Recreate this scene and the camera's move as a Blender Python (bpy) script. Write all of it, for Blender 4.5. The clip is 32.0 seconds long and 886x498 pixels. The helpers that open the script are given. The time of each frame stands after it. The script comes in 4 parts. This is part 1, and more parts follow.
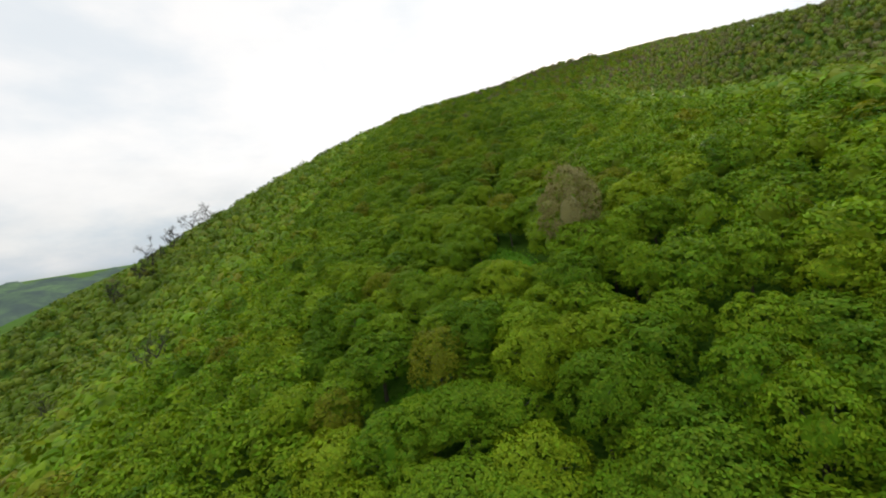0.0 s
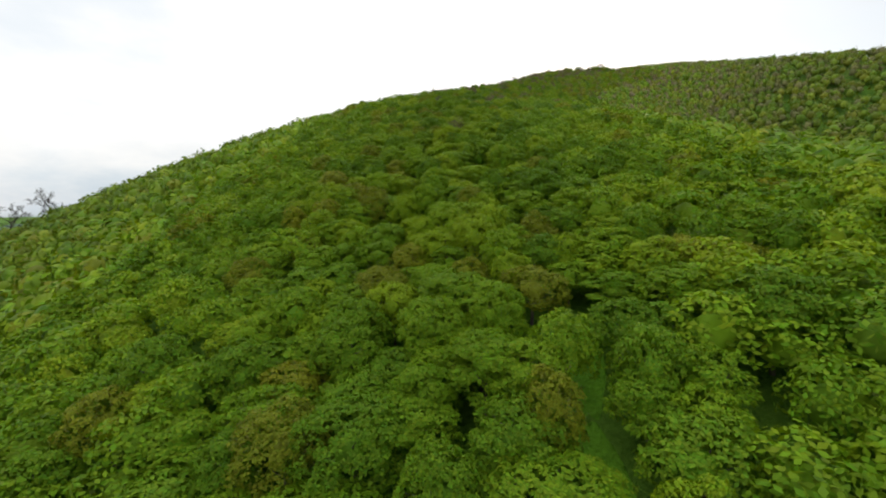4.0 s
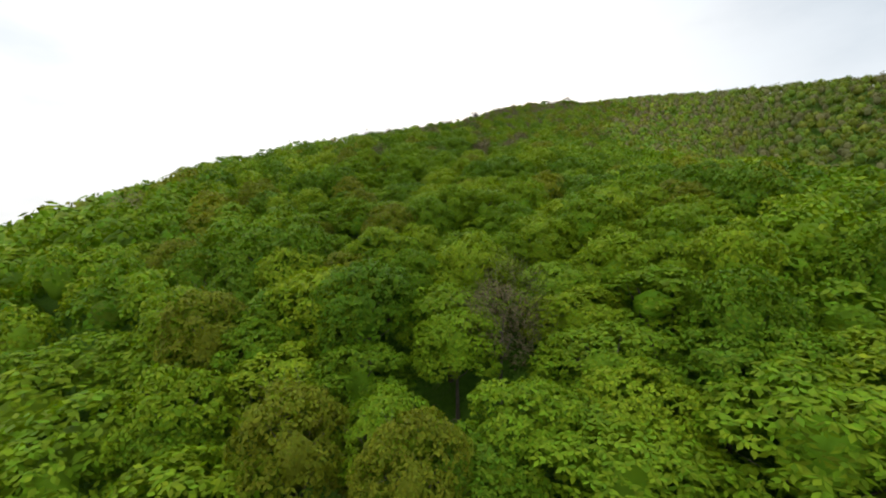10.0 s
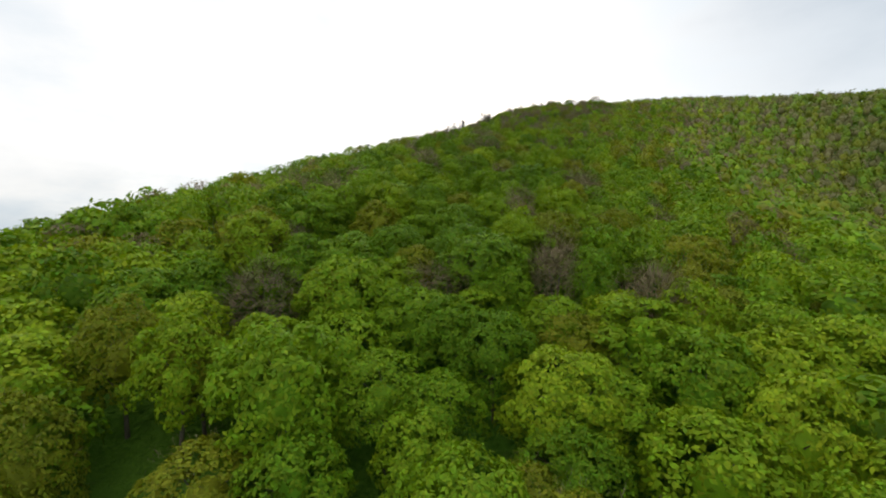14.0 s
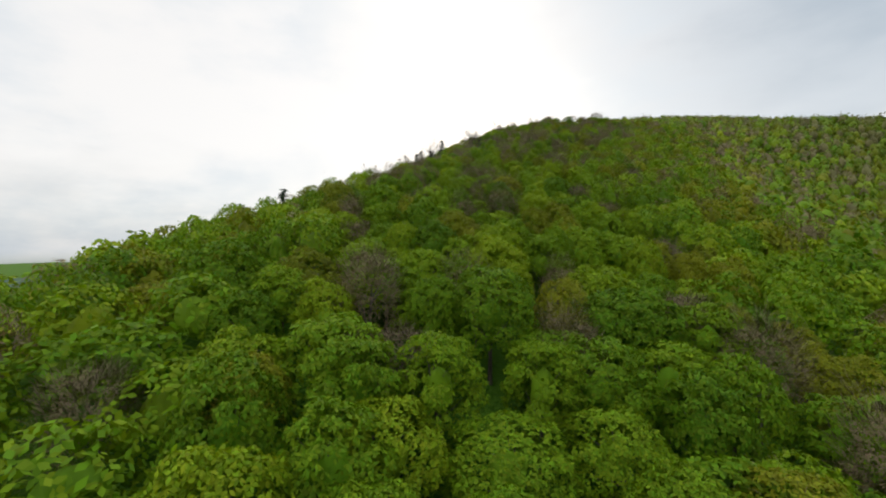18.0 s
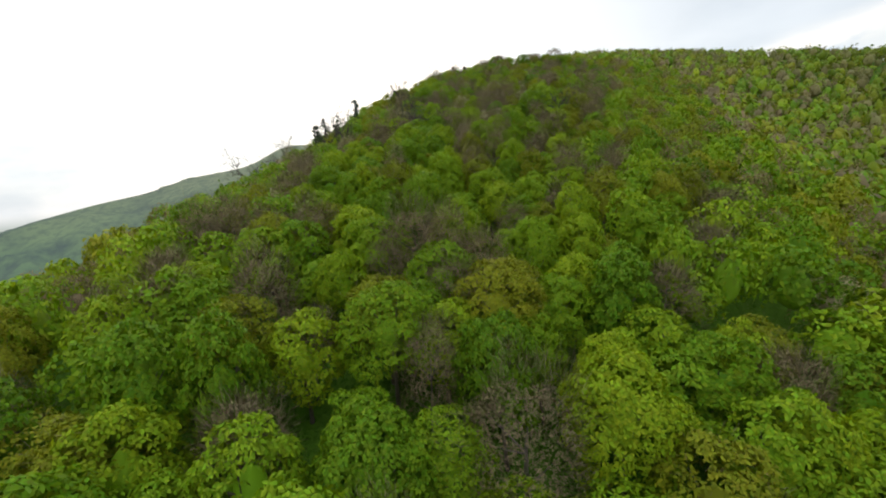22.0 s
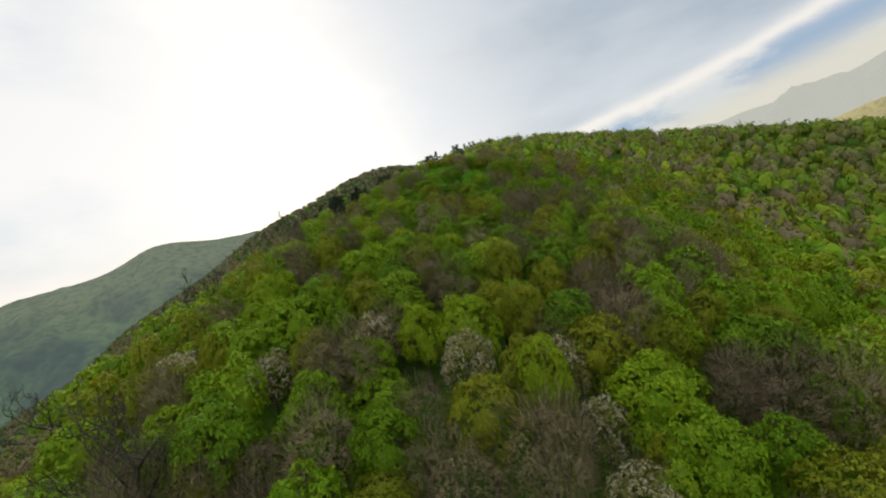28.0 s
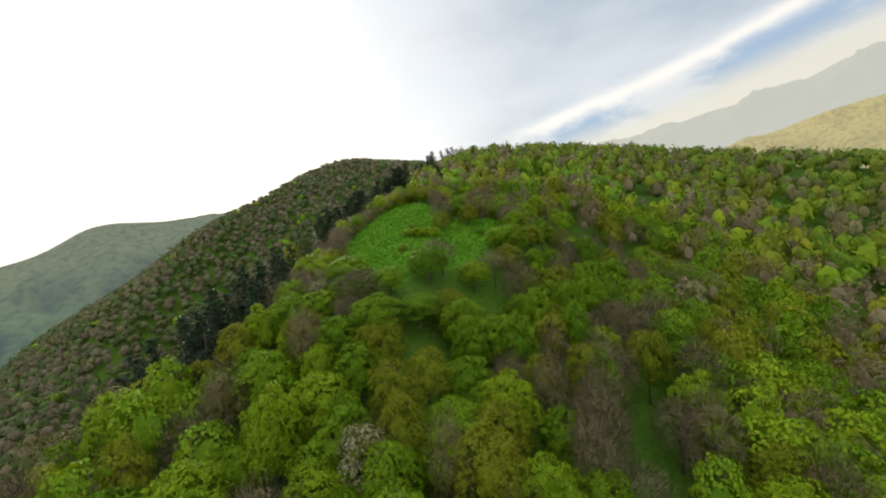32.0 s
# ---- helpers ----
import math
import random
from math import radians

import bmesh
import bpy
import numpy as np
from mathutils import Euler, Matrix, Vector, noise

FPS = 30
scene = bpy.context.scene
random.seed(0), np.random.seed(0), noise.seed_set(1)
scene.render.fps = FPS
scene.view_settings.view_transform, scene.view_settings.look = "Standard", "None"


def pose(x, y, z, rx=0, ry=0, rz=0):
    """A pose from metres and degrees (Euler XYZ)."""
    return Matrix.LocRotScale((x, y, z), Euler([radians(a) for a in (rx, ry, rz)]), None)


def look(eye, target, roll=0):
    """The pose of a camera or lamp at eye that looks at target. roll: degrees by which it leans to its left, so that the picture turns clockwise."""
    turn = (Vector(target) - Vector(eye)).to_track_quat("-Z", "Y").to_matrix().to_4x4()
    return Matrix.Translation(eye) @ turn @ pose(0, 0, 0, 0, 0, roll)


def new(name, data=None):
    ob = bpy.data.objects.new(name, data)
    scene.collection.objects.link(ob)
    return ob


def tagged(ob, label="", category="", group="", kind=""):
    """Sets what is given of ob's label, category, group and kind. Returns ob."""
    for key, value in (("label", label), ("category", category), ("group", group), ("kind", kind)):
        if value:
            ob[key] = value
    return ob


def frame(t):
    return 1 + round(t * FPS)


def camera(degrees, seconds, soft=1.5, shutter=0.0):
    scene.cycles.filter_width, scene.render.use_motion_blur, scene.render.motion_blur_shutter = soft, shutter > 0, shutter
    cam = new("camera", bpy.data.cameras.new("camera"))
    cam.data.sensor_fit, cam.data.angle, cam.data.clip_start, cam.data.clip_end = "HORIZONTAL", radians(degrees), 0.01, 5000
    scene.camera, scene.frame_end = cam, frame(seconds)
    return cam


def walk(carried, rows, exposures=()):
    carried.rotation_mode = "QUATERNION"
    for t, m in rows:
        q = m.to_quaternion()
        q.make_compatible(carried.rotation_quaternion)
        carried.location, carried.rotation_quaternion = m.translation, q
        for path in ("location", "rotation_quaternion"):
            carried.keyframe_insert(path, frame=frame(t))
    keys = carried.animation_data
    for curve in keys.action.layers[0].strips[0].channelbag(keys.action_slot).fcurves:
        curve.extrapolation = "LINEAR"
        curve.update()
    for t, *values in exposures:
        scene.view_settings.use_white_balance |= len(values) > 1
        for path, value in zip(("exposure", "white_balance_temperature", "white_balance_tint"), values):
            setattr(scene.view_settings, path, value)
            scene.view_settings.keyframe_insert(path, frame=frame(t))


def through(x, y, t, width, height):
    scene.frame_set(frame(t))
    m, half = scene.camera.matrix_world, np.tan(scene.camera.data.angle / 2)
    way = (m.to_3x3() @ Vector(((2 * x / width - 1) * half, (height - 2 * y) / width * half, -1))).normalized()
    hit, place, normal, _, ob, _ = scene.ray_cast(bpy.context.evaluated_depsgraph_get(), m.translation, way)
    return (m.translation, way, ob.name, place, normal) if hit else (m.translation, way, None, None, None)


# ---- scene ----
# ---------------------------------------------------------------- camera
cam = camera(96.0, 32.0, soft=2.0)
PATH = [
    (0.0, -0.00, 0.00, 0.00, 85.08, 7.74, 10.78),
    (0.5, -1.58, 7.46, 2.29, 83.73, 8.14, 9.39),
    (1.0, -2.86, 14.82, 4.38, 83.73, 7.67, 8.58),
    (1.5, -3.94, 22.07, 6.36, 83.60, 6.66, 8.20),
    (2.0, -4.83, 29.13, 8.24, 83.49, 6.34, 7.65),
    (2.5, -5.65, 35.84, 10.03, 83.57, 5.80, 7.35),
    (4.5, -8.52, 62.30, 17.39, 84.49, -1.50, 5.50),
    (5.0, -9.81, 68.98, 19.10, 85.42, -1.56, 3.86),
    (5.5, -11.33, 75.58, 20.71, 85.50, -1.54, 2.74),
    (6.0, -12.65, 81.78, 22.39, 85.78, -1.66, 1.67),
    (6.5, -13.65, 87.48, 24.08, 85.59, -1.32, 1.10),
    (7.0, -14.46, 93.36, 25.53, 85.86, -1.03, 0.97),
    (7.5, -15.29, 98.72, 27.03, 86.92, -1.27, 0.56),
    (8.0, -15.97, 104.42, 28.51, 87.50, -0.24, 0.04),
    (8.5, -16.54, 109.91, 30.06, 87.59, 1.46, -1.33),
    (9.0, -16.90, 115.02, 31.74, 87.60, 2.65, -2.30),
    (9.5, -17.14, 120.38, 33.41, 88.25, 3.10, -2.44),
    (10.0, -17.19, 125.52, 35.33, 88.75, 3.58, -2.15),
    (10.5, -17.20, 129.84, 37.32, 88.46, 3.56, -1.90),
    (11.0, -17.31, 135.55, 39.52, 88.40, 3.29, -2.13),
    (11.5, -17.20, 141.47, 41.65, 88.60, 3.32, -2.28),
    (12.0, -16.87, 147.35, 43.91, 88.51, 3.21, -2.45),
    (12.5, -16.44, 153.08, 46.21, 88.34, 2.96, -2.74),
    (13.0, -16.08, 158.65, 48.60, 87.79, 2.48, -2.99),
    (13.5, -15.63, 163.65, 50.79, 87.17, 1.81, -2.97),
    (14.0, -15.19, 168.53, 52.74, 87.30, 1.53, -2.85),
    (14.5, -14.73, 173.02, 54.71, 87.71, -0.28, -1.91),
    (16.5, -13.90, 192.49, 60.47, 88.66, -0.15, -1.51),
    (17.0, -13.49, 197.30, 62.10, 88.75, -0.07, -1.84),
    (17.5, -13.01, 201.91, 63.93, 88.76, 0.44, -3.87),
    (18.0, -12.61, 206.32, 65.72, 88.55, 1.23, -6.68),
    (18.5, -12.18, 210.61, 67.60, 88.73, 2.20, -9.14),
    (19.0, -11.68, 214.67, 69.48, 88.17, 3.67, -11.45),
    (19.5, -11.06, 218.63, 71.36, 84.76, 4.51, -13.28),
    (20.0, -10.36, 222.54, 73.15, 81.22, 4.83, -14.68),
    (20.5, -9.52, 226.49, 74.69, 80.19, 4.68, -15.19),
    (21.0, -8.35, 230.82, 75.92, 79.60, 4.63, -15.43),
    (21.5, -7.11, 235.45, 77.09, 78.85, 4.61, -15.72),
    (22.0, -5.79, 239.93, 78.18, 79.73, 4.64, -15.85),
    (22.5, -4.13, 244.30, 79.19, 81.18, 4.77, -16.29),
    (23.0, -2.55, 248.99, 80.32, 82.75, 5.57, -17.35),
    (23.5, -0.89, 254.02, 81.51, 85.45, 6.52, -18.15),
    (24.0, 0.76, 258.99, 82.83, 88.30, 7.26, -18.50),
    (24.5, 2.30, 263.54, 84.36, 90.33, 7.56, -18.61),
    (25.0, 4.05, 268.08, 86.42, 91.37, 8.07, -19.14),
    (25.5, 5.84, 272.28, 88.61, 91.27, 8.81, -20.73),
    (26.0, 7.58, 276.69, 90.74, 91.06, 9.39, -22.30),
    (26.5, 9.25, 280.66, 93.02, 89.99, 9.66, -24.19),
    (28.5, 17.04, 296.99, 102.98, 86.30, 11.52, -31.12),
    (29.0, 19.27, 300.43, 104.83, 85.48, 11.42, -31.85),
    (29.5, 21.45, 303.57, 106.63, 85.50, 11.52, -32.08),
    (30.0, 23.79, 306.92, 108.36, 85.57, 11.83, -32.18),
    (30.5, 26.07, 310.05, 110.11, 85.39, 11.55, -32.28),
    (31.0, 28.52, 313.28, 111.71, 85.11, 10.75, -32.78),
    (31.5, 30.86, 316.54, 113.35, 84.73, 9.91, -33.57),
    (32.0, 33.35, 319.58, 115.12, 84.31, 9.14, -34.18),
]
EXPOSURES = [(0.0, 0.0), (7.0, 0.2), (13.0, 0.1), (17.0, -0.05), (19.0, -0.15), (21.5, 0.25), (24.0, -0.25), (26.0, -0.3), (29.0, -0.1), (32.0, 0.0)]
walk(cam, [(r[0], pose(*r[1:])) for r in PATH], EXPOSURES)

# ---------------------------------------------------------------- sky and sun
SUN_AZ, SUN_EL = radians(14), radians(16)


def build_world():
    w = bpy.data.worlds.new("cloudy_evening_sky")
    w.use_nodes = True
    scene.world = w
    nt = w.node_tree
    nt.nodes.clear()

    def node(kind, **kw):
        n = nt.nodes.new(kind)
        for k, v in kw.items():
            if k == "operation":
                n.operation = v
        return n

    def put(sock, v):
        if isinstance(v, (int, float)):
            sock.default_value = v
        elif isinstance(v, tuple):
            sock.default_value = v if len(v) == len(sock.default_value) else (*v, 1)
        else:
            nt.links.new(v, sock)

    def m(op, a, b=0.0, c=0.0):
        n = node("ShaderNodeMath", operation=op)
        for k, v in enumerate((a, b, c)):
            put(n.inputs[k], v)
        return n.outputs[0]

    def step(v, lo, hi):
        n = node("ShaderNodeMapRange")
        n.interpolation_type = "SMOOTHSTEP"
        put(n.inputs["Value"], v)
        put(n.inputs["From Min"], lo)
        put(n.inputs["From Max"], hi)
        return n.outputs["Result"]

    def mix(f, a, b):
        n = node("ShaderNodeMix")
        n.data_type = "RGBA"
        put(n.inputs["Factor"], f)
        put(n.inputs["A"], a)
        put(n.inputs["B"], b)
        return n.outputs["Result"]

    def cloud(sx, sy, sz, scale, detail, rough, shift):
        mp = node("ShaderNodeMapping")
        mp.inputs["Scale"].default_value = (sx, sy, sz)
        mp.inputs["Location"].default_value = (shift, 0.3 * shift, 0)
        nt.links.new(tc.outputs["Generated"], mp.inputs["Vector"])
        nz = node("ShaderNodeTexNoise")
        nz.inputs["Scale"].default_value = scale
        nz.inputs["Detail"].default_value = detail
        nz.inputs["Roughness"].default_value = rough
        nt.links.new(mp.outputs[0], nz.inputs["Vector"])
        return nz.outputs[0]

    tc = node("ShaderNodeTexCoord")
    sep = node("ShaderNodeSeparateXYZ")
    nt.links.new(tc.outputs["Generated"], sep.inputs[0])
    az = m("MULTIPLY", m("ARCTAN2", sep.outputs[0], sep.outputs[1]), 57.2958)
    el = m("MULTIPLY", m("ARCSINE", sep.outputs[2]), 57.2958)
    soft = cloud(1, 1, 2.2, 2.6, 6, 0.55, 1.7)
    streaky = cloud(1.0, 1.2, 3.0, 2.0, 4, 0.5, 4.1)
    fine = cloud(1, 1, 2.6, 6.5, 5, 0.55, 9.0)
    # bright thin overcast in front of the low sun
    white = mix(step(soft, 0.30, 0.62), (0.87, 0.915, 0.95), (1.10, 1.075, 1.05))
    white = mix(step(m("ADD", m("MULTIPLY", m("ABSOLUTE", m("SUBTRACT", az, 8.0)), 0.016), m("MULTIPLY", soft, 0.6)), 0.62, 0.30), white, (1.18, 1.14, 1.09))
    # heavier blue-grey cloud towards the right
    grey = mix(step(streaky, 0.26, 0.74), (0.42, 0.51, 0.60), (0.76, 0.81, 0.86))
    azr = m("ADD", m("ADD", m("ADD", az, m("MULTIPLY", el, 0.45)), m("MULTIPLY", m("SUBTRACT", soft, 0.5), 60.0)), m("MULTIPLY", m("SUBTRACT", streaky, 0.5), 30.0))
    right = m("MULTIPLY", step(azr, 22.0, 72.0), step(az, 175.0, 120.0))
    col = mix(right, white, grey)
    # low blue-grey bank over the hills on the other side
    azl = m("ADD", az, m("MULTIPLY", m("SUBTRACT", fine, 0.5), 30.0))
    left = m("MULTIPLY", step(azl, -14.0, -46.0), step(m("ADD", el, m("MULTIPLY", fine, 14.0)), 22.0, 7.0))
    col = mix(m("MULTIPLY", left, 0.85), col, mix(step(soft, 0.35, 0.62), (0.50, 0.60, 0.70), (0.86, 0.86, 0.86)))
    # gap below the grey bank where the evening light shows
    mid = m("ADD", 9.3, m("MULTIPLY", m("SUBTRACT", az, 52.0), 0.20))
    d = m("SUBTRACT", m("ADD", el, m("MULTIPLY", m("SUBTRACT", fine, 0.5), 2.2)), mid)
    gate = m("MULTIPLY", step(az, 40.0, 52.0), step(az, 130.0, 100.0))
    under = m("MULTIPLY", step(d, 0.4, -0.6), gate)
    blue = mix(step(fine, 0.40, 0.62), (0.42, 0.55, 0.72), (0.80, 0.83, 0.84))
    col = mix(under, col, mix(step(d, -2.0, -5.5), blue, (0.88, 0.84, 0.72)))
    band = m("MULTIPLY", m("POWER", 2.718, m("MULTIPLY", m("MULTIPLY", d, d), -1.1)), gate)
    col = mix(m("MULTIPLY", band, 0.95), col, (1.12, 1.06, 0.98))
    col = mix(step(el, 0.0, -3.0), col, (0.30, 0.36, 0.30))

    # the overcast is brightest high up and round the hidden sun
    near_sun = m("MULTIPLY", step(m("ABSOLUTE", m("SUBTRACT", az, 10.0)), 52.0, 8.0), step(el, 2.0, 12.0))
    gain = m("ADD", 1.0, m("ADD", m("MULTIPLY", near_sun, 0.05), m("MULTIPLY", step(el, 34.0, 58.0), 1.15)))
    gain = m("MULTIPLY", gain, m("ADD", 0.97, m("MULTIPLY", step(m("COSINE", m("MULTIPLY", m("SUBTRACT", az, 12.0), 0.0174533)), -0.5, 0.55), 0.03)))
    lit = node("ShaderNodeVectorMath")
    lit.operation = "SCALE"
    put(lit.inputs[0], col)
    put(lit.inputs["Scale"], gain)
    col = lit.outputs[0]

    sky = node("ShaderNodeTexSky")
    sky.sky_type = "NISHITA"
    sky.sun_disc = False
    sky.sun_elevation, sky.sun_rotation = SUN_EL, SUN_AZ
    scaled = node("ShaderNodeMix")
    scaled.data_type, scaled.blend_type = "RGBA", "MULTIPLY"
    scaled.inputs["Factor"].default_value = 1.0
    nt.links.new(sky.outputs[0], scaled.inputs["A"])
    scaled.inputs["B"].default_value = (0.12, 0.12, 0.12, 1)
    col = mix(0.10, col, scaled.outputs["Result"])
    bg = node("ShaderNodeBackground")
    nt.links.new(col, bg.inputs["Color"])
    bg.inputs["Strength"].default_value = 1.0
    out = node("ShaderNodeOutputWorld")
    nt.links.new(bg.outputs[0], out.inputs[0])


build_world()
sun = new("sun", bpy.data.lights.new("sun", "SUN"))
sun.data.energy, sun.data.angle, sun.data.color = 1.5, radians(12), (1.0, 0.90, 0.74)
sun.matrix_world = look((0, 0, 0), (-math.sin(SUN_AZ) * math.cos(SUN_EL), -math.cos(SUN_AZ) * math.cos(SUN_EL), -math.sin(SUN_EL)))


# ---------------------------------------------------------------- materials
def material(name):
    mt = bpy.data.materials.new(name)
    mt.use_nodes = True
    nt = mt.node_tree
    nt.nodes.clear()
    out = nt.nodes.new("ShaderNodeOutputMaterial")
    return mt, nt, out


def link(nt, a, b):
    nt.links.new(a, b)


def math_node(nt, op, a, b):
    n = nt.nodes.new("ShaderNodeMath")
    n.operation = op
    for k, v in enumerate((a, b)):
        if isinstance(v, (int, float)):
            n.inputs[k].default_value = v
        else:
            nt.links.new(v, n.inputs[k])
    return n.outputs[0]


def noise_node(nt, scale, detail=3.0, rough=0.55, coord="Object", sx=1, sy=1, sz=1):
    tc = nt.nodes.new("ShaderNodeTexCoord")
    mp = nt.nodes.new("ShaderNodeMapping")
    mp.inputs["Scale"].default_value = (sx, sy, sz)
    n = nt.nodes.new("ShaderNodeTexNoise")
    n.inputs["Scale"].default_value, n.inputs["Detail"].default_value, n.inputs["Roughness"].default_value = scale, detail, rough
    link(nt, tc.outputs[coord], mp.inputs[0])
    link(nt, mp.outputs[0], n.inputs["Vector"])
    return n.outputs[0]


def mix_node(nt, f, a, b, blend="MIX"):
    n = nt.nodes.new("ShaderNodeMix")
    n.data_type, n.blend_type = "RGBA", blend
    for key, v in (("Factor", f), ("A", a), ("B", b)):
        if isinstance(v, tuple):
            n.inputs[key].default_value = (*v, 1)
        elif isinstance(v, (int, float)):
            n.inputs[key].default_value = v
        else:
            link(nt, v, n.inputs[key])
    return n.outputs["Result"]


def ramp_node(nt, v, lo, hi):
    n = nt.nodes.new("ShaderNodeMapRange")
    link(nt, v, n.inputs["Value"])
    n.inputs["From Min"].default_value, n.inputs["From Max"].default_value = lo, hi
    return n.outputs["Result"]


def foliage(name, dark=None, light=None, through=0.24, hue=0.04, value=0.55, attr=False, rough=0.55):
    """Leaves: each leaf and each tree a shade of its own, light passing through."""
    mt, nt, out = material(name)
    geo = nt.nodes.new("ShaderNodeNewGeometry")
    info = nt.nodes.new("ShaderNodeObjectInfo")
    if attr:
        at = nt.nodes.new("ShaderNodeAttribute")
        at.attribute_name = "tint"
        col = at.outputs["Color"]
    else:
        col = mix_node(nt, info.outputs["Random"], dark, light)
    patch = ramp_node(nt, noise_node(nt, 0.8 if not attr else 0.35, 3), 0.3, 0.7)
    each = geo.outputs["Random Per Island"]
    hsv = nt.nodes.new("ShaderNodeHueSaturation")
    link(nt, col, hsv.inputs["Color"])
    shift = math_node(nt, "FRACT", math_node(nt, "MULTIPLY", each, 17.0), 0.0)
    link(nt, math_node(nt, "ADD", 0.5 - hue / 2, math_node(nt, "MULTIPLY", shift, hue)), hsv.inputs["Hue"])
    vary = math_node(nt, "ADD", math_node(nt, "MULTIPLY", each, value), math_node(nt, "MULTIPLY", patch, 0.24))
    link(nt, math_node(nt, "ADD", vary, 1.0 - value / 2 - 0.12), hsv.inputs["Value"])
    col = hsv.outputs["Color"]
    bs = nt.nodes.new("ShaderNodeBsdfPrincipled")
    bs.inputs["Roughness"].default_value = rough
    bs.inputs["Specular IOR Level"].default_value = 0.08
    link(nt, col, bs.inputs["Base Color"])
    final = bs.outputs[0]
    if through:
        tr = nt.nodes.new("ShaderNodeBsdfTranslucent")
        link(nt, mix_node(nt, 1.0, col, (1.35, 1.25, 0.55), "MULTIPLY"), tr.inputs["Color"])
        mx = nt.nodes.new("ShaderNodeMixShader")
        mx.inputs[0].default_value = through
        link(nt, bs.outputs[0], mx.inputs[1])
        link(nt, tr.outputs[0], mx.inputs[2])
        final = mx.outputs[0]
    link(nt, final, out.inputs[0])
    return mt


def bark(name, a, b):
    mt, nt, out = material(name)
    n1 = ramp_node(nt, noise_node(nt, 5.0, 5, 0.65, sz=0.25), 0.32, 0.68)
    n2 = noise_node(nt, 1.1, 3)
    col = mix_node(nt, n1, a, b)
    col = mix_node(nt, ramp_node(nt, n2, 0.5, 0.75), col, (0.09, 0.11, 0.05))
    bs = nt.nodes.new("ShaderNodeBsdfPrincipled")
    bs.inputs["Roughness"].default_value = 0.9
    link(nt, col, bs.inputs["Base Color"])
    bp = nt.nodes.new("ShaderNodeBump")
    bp.inputs["Strength"].default_value, bp.inputs["Distance"].default_value = 0.6, 0.03
    link(nt, n1, bp.inputs["Height"])
    link(nt, bp.outputs[0], bs.inputs["Normal"])
    link(nt, bs.outputs[0], out.inputs[0])
    return mt


def earth(name, near, far, dry, scale=1.0):
    """Grass: broad patches, tufts and dry spots."""
    mt, nt, out = material(name)
    big = ramp_node(nt, noise_node(nt, 0.012 * scale, 6, 0.6), 0.35, 0.65)
    mid = ramp_node(nt, noise_node(nt, 0.14 * scale, 5, 0.6), 0.35, 0.68)
    tuft = ramp_node(nt, noise_node(nt, 2.2 * scale, 4, 0.65), 0.3, 0.7)
    col = mix_node(nt, mid, near, far)
    col = mix_node(nt, math_node(nt, "MULTIPLY", big, 0.55), col, dry)
    col = mix_node(nt, math_node(nt, "MULTIPLY", tuft, 0.5), col, tuple(c * 0.45 for c in near))
    bs = nt.nodes.new("ShaderNodeBsdfPrincipled")
    bs.inputs["Roughness"].default_value = 0.9
    bs.inputs["Specular IOR Level"].default_value = 0.08
    link(nt, col, bs.inputs["Base Color"])
    bp = nt.nodes.new("ShaderNodeBump")
    bp.inputs["Strength"].default_value, bp.inputs["Distance"].default_value = 0.8, 0.15
    link(nt, tuft, bp.inputs["Height"])
    link(nt, bp.outputs[0], bs.inputs["Normal"])
    link(nt, bs.outputs[0], out.inputs[0])
    return mt


def distance(name, low, high, ridge, haze_glow, haze_strength):
    """Far hills: slopes, grass tops and woods, with the milky haze of kilometres of evening air added as emission."""
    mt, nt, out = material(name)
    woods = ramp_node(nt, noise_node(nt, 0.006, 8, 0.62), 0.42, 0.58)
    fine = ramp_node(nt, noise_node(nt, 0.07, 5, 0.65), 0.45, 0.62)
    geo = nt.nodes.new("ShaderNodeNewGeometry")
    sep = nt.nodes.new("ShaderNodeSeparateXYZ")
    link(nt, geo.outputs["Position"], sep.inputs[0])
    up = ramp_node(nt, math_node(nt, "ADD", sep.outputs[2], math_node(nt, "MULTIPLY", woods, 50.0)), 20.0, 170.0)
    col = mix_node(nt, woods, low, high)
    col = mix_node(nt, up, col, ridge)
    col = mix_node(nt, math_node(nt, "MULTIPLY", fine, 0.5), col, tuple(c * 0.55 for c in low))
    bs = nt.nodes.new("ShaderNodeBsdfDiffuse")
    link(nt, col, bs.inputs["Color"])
    # haze of distance: an even emission over the whole hill
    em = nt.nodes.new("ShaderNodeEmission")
    em.inputs["Color"].default_value, em.inputs["Strength"].default_value = (*haze_glow, 1), haze_strength
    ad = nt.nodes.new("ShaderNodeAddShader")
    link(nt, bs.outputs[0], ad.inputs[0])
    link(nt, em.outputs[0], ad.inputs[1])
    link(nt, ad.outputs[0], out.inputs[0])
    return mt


GRASS = earth("hill_grass", (0.055, 0.135, 0.010), (0.075, 0.18, 0.014), (0.09, 0.13, 0.02))
MEADOW = earth("meadow_grass", (0.085, 0.24, 0.010), (0.115, 0.30, 0.012), (0.14, 0.24, 0.03), 2.0)
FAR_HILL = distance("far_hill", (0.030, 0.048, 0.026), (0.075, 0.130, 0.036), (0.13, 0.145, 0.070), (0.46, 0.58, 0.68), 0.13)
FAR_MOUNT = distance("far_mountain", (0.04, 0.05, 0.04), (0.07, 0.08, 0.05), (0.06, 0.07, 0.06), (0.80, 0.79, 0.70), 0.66)
